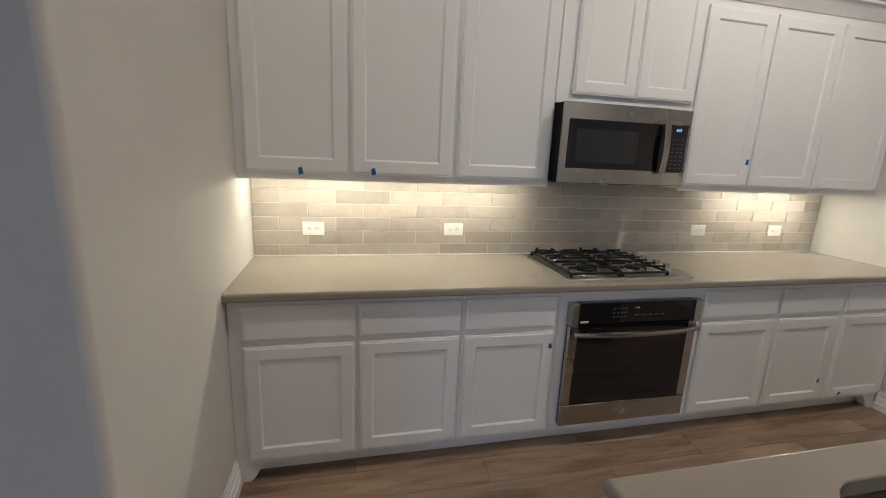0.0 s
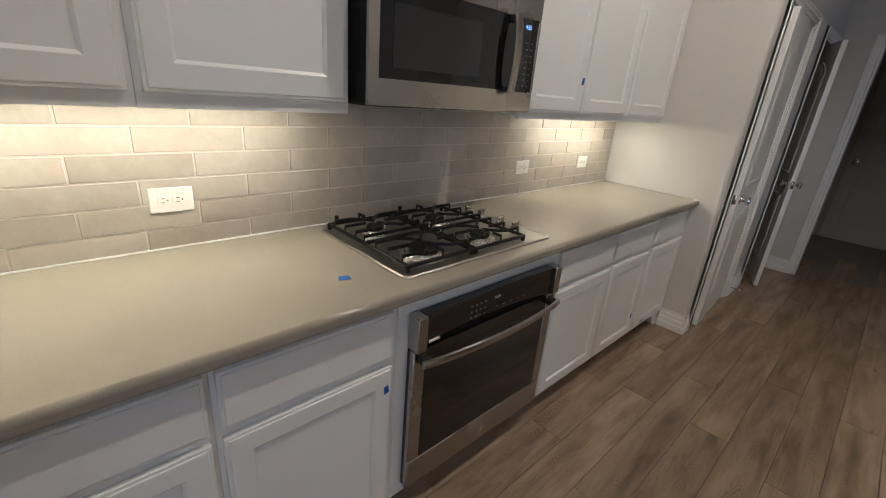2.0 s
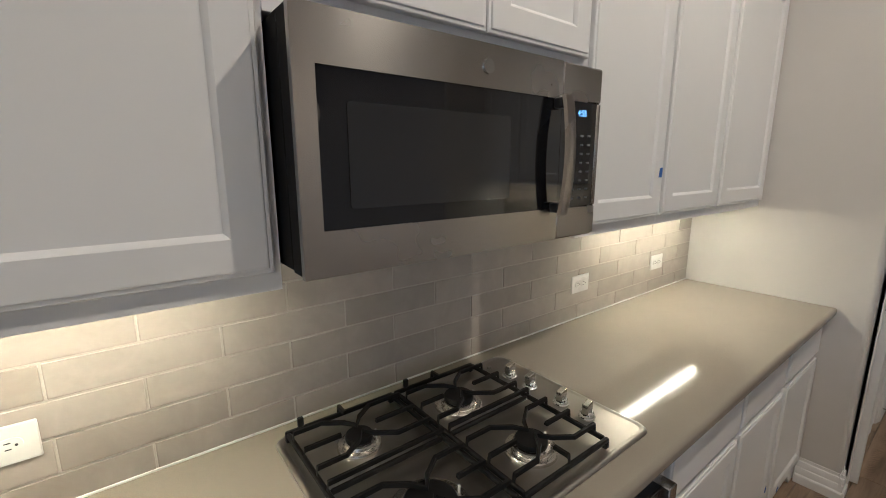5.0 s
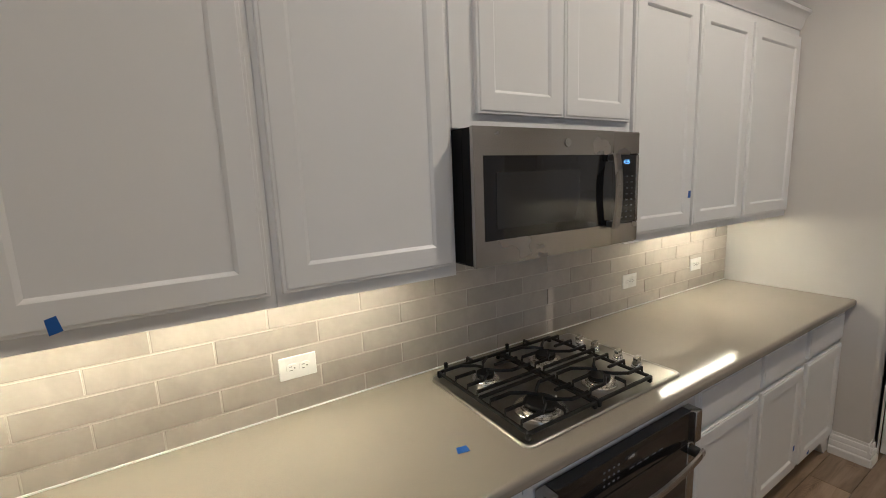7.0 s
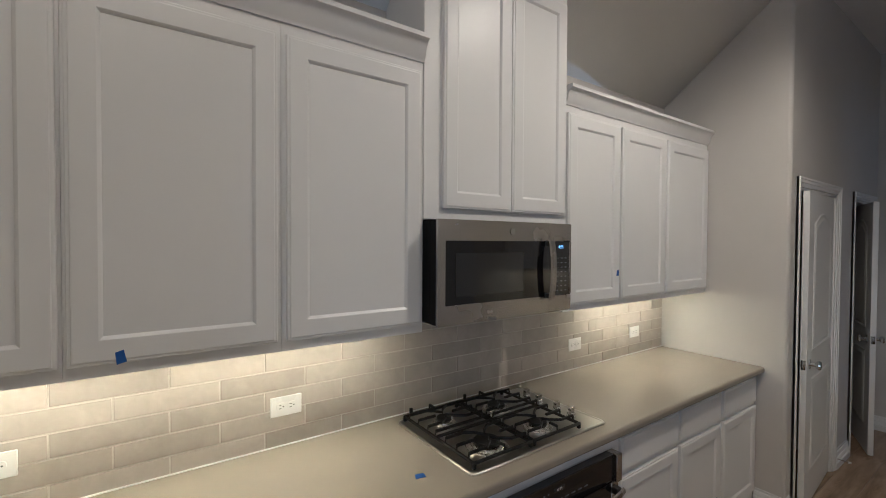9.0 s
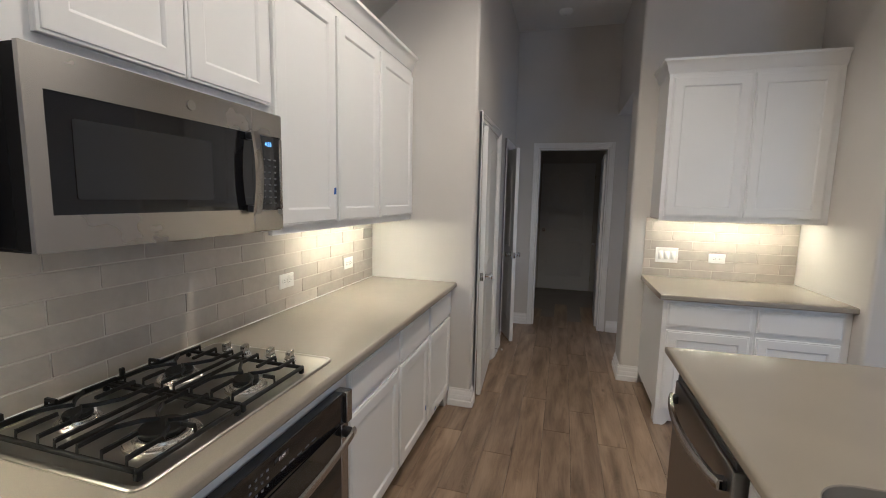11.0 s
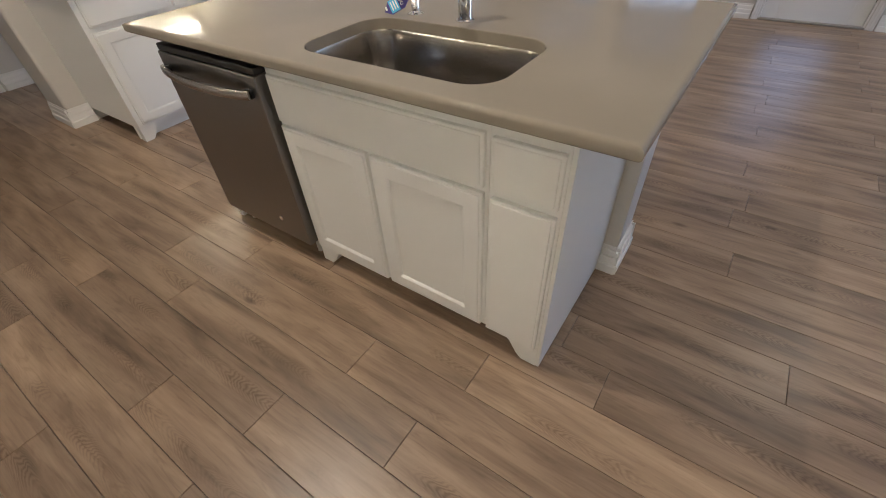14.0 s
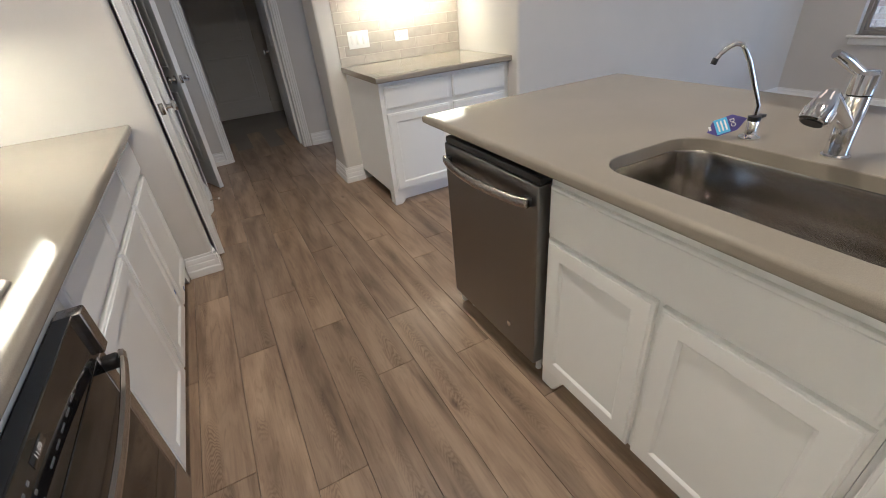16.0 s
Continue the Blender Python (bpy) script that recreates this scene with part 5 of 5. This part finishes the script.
fn = thing("fence", pose(0, -9.6, -0.25), "dark stained wooden board fence", "fence")
for z in (0.35, 1.05):
    part("rail", B(-9, 0.0, z, 12, 0.04, z + 0.09), FENCE, fn)
part("cap", B(-9, -0.03, 1.58, 12, 0.07, 1.62), FENCE, fn)
first = None
for k in range(148):
    x = -9 + 0.142 * k
    if first is None:
        ob = part("board", B(0, -0.018, 0, 0.1425, 0, 1.575, 0.002, 1), FENCE, fn, "", pose(x, 0, 0))
        first = ob
    else:
        ob = new("board", first.data)
        ob.parent, ob.matrix_basis = fn, pose(x, -0.002 * (k % 3), 0)

nb = thing("neighbour_house", pose(0, 0, 0), "one-storey brick house with grey shingle roof behind the fence", "house")
HYN = -13.2
part("wall", wall_with_openings("x", -10, 14, HYN - 0.2, HYN, -0.5, 2.35, [(-1.40, -0.28, 1.4, 2.2)]), MORTAR, nb)
brick_block(nb, 0.14, 14, HYN - 0.2, HYN, 0.8, 2.1, BRICK_R, "n")
# soldier course under the eaves
bm = bmesh.new()
verts, polys = [], []
for k in range(175):
    x = 0.14 + 0.077 * k
    b0 = len(verts)
    verts += [(x, HYN, 2.12), (x + 0.067, HYN, 2.12), (x + 0.067, HYN + 0.012, 2.12), (x, HYN + 0.012, 2.12), (x, HYN, 2.32), (x + 0.067, HYN, 2.32), (x + 0.067, HYN + 0.012, 2.32), (x, HYN + 0.012, 2.32)]
    polys += [tuple(b0 + i for i in f) for f in ((0, 1, 5, 4), (1, 2, 6, 5), (2, 3, 7, 6), (3, 0, 4, 7), (4, 5, 6, 7), (0, 3, 2, 1))]
bm.free()
me = bpy.data.meshes.new("soldier_course")
me.from_pydata(verts, [], polys)
me.materials.append(BRICK_R)
so = new("soldier_course", me)
so.parent, so["kind"] = nb, "stuff"
part("siding", B(-10, HYN, -0.5, -1.45, HYN + 0.03, 2.35), FASCIA, nb, "pale painted siding")
part("corner_board", B(-0.23, HYN, -0.5, 0.135, HYN + 0.03, 2.35), FASCIA, nb, "pale painted siding")
win = bmesh.new()
for p in ((-1.45, 1.35, -1.37, 2.25), (-0.31, 1.35, -0.23, 2.25), (-1.37, 1.35, -0.31, 1.43), (-1.37, 2.17, -0.31, 2.25), (-1.37, 1.77, -0.31, 1.82)):
    box(win, p[0], HYN - 0.06, p[1], p[2], HYN + 0.035, p[3])
nw_ = part("window", win, TRIM, nb, "white framed window")
part("pane", B(-1.39, HYN - 0.05, 1.38, -0.29, HYN - 0.045, 2.22), MESHGLASS, nw_, "dark glass")
part("fascia", B(-10.5, HYN + 0.42, 2.29, 14.5, HYN + 0.46, 2.45, 0.004, 1), FASCIA, nb, "pale painted fascia board")
part("soffit", B(-10.5, HYN, 2.33, 14.5, HYN + 0.42, 2.35), SOFFIT, nb)
# shingle courses up the slope
verts, polys = [], []
rise = math.tan(radians(33))
for r in range(26):
    y0r = HYN + 0.5 - 0.20 * r
    z0r = 2.45 + 0.20 * r * rise
    x = -10.5 - 0.17 * (r % 2) - random.random() * 0.1
    while x < 14.5:
        w = 0.24 + 0.14 * random.random()
        t = 0.010 + 0.006 * random.random()
        b0 = len(verts)
        y1r, z1r = y0r - 0.23, z0r + 0.23 * rise
        verts += [(x, y0r, z0r), (x + w - 0.006, y0r, z0r), (x + w - 0.006, y1r, z1r), (x, y1r, z1r), (x, y0r, z0r + t), (x + w - 0.006, y0r, z0r + t), (x + w - 0.006, y1r, z1r + 0.002), (x, y1r, z1r + 0.002)]
        polys += [tuple(b0 + i for i in f) for f in ((0, 1, 5, 4), (1, 2, 6, 5), (3, 0, 4, 7), (4, 5, 6, 7))]
        x += w
me = bpy.data.meshes.new("shingles")
me.from_pydata(verts, [], polys)
me.materials.append(SHINGLE)
shg = new("shingles", me)
shg.parent, shg["kind"] = nb, "stuff"
bm = bmesh.new()
prism(bm, [(HYN + 0.46, 2.42), (HYN - 4.8, 2.42 + 5.26 * rise), (HYN - 4.8, 2.2), (HYN + 0.46, 2.40)], "x", -10.5, 14.5)
part("roof", bm, SHINGLE, nb, "grey shingle roof")
bm = bmesh.new()
cyl(bm, (5.75, HYN - 0.8, 2.9), (5.75, HYN - 0.8, 3.6), 0.05, seg=14)
part("vent_pipe", bm, PIPE, nb, "white roof vent pipe")

# ---- wall tiles ----
GZ = 0.9145
def tiles(parent_name, m, w, h, label, first=0.2):
    """Running tiles in x-z facing -y: rows of 75 x 300 mm pieces, uneven glaze, on a grout bed."""
    bed = thing(parent_name, m, label, "splashback")
    part("grout_bed", B(0, -0.0074, 0, w, 0, h), GROUT, bed)
    TH, TW, J = 0.0712, 0.299, 0.0045
    rows = int(math.ceil(h / (TH + J))) + 1
    meshes = {}
    for r in range(rows):
        z0 = r * (TH + J) - 0.0085
        z = max(z0, 0.002)
        hh = min(z0 + TH, h) - z
        if hh < 0.01:
            continue
        x = (first + 0.5 * TW * (r % 2)) % TW - TW
        while x < w - 0.004:
            a, b = max(x, 0.0) + J / 2, min(x + TW, w) - J / 2
            if b - a > 0.012:
                key = (round(b - a, 4), round(hh, 4))
                if key not in meshes:
                    meshes[key] = finish("tile", B(0, -0.010, 0, b - a, -0.003, hh, 0.0018, 2), TILE)
                t = new("tile", meshes[key])
                t.parent = bed
                t.matrix_basis = pose(a, -0.0006 * random.random(), z, 0.3 * (random.random() - 0.5), 0, 0.2 * (random.random() - 0.5))
            x += TW


tiles("splashback", pose(NX0 + 0.001, NY, GZ), NX1 - NX0 - 0.002, 0.46, "beige-grey glazed long tiles behind the worktop", 1.14 - NX0)
tiles("nook_splashback", pose(NKX, 0.865, GZ, 0, 0, -90), 0.865 - NKY0 - 0.001, 0.474, "beige-grey glazed long tiles behind the nook worktop")

# ---- floor planks ----
PW, PL = 0.1695, 1.195
floor_ob = bpy.data.objects["floor"]
plank_mesh = finish("plank", B(0, 0, -0.009, PL - 0.0016, PW - 0.0016, 0.0, 0.0012, 1), WOOD)
JOINTS = {25: 0.19, 26: 0.865, 27: 0.687, 28: 1.066, 29: 1.452, 30: 1.136, 31: 1.576, 32: 1.975}   # where the rows near the island break
for r in range(-1, 39):
    y = 1.397 + PW * (r - 30)
    x = JOINTS.get(r, ((0.37 * r + 0.11 * (r % 4)) % 1.0) * PL) - 5 * PL
    while x < HX + 0.06:
        if x > WX - PL:
            ob = new("plank", plank_mesh)
            ob.parent = floor_ob
            ob.matrix_basis = pose(x, y, 0)
        x += PL
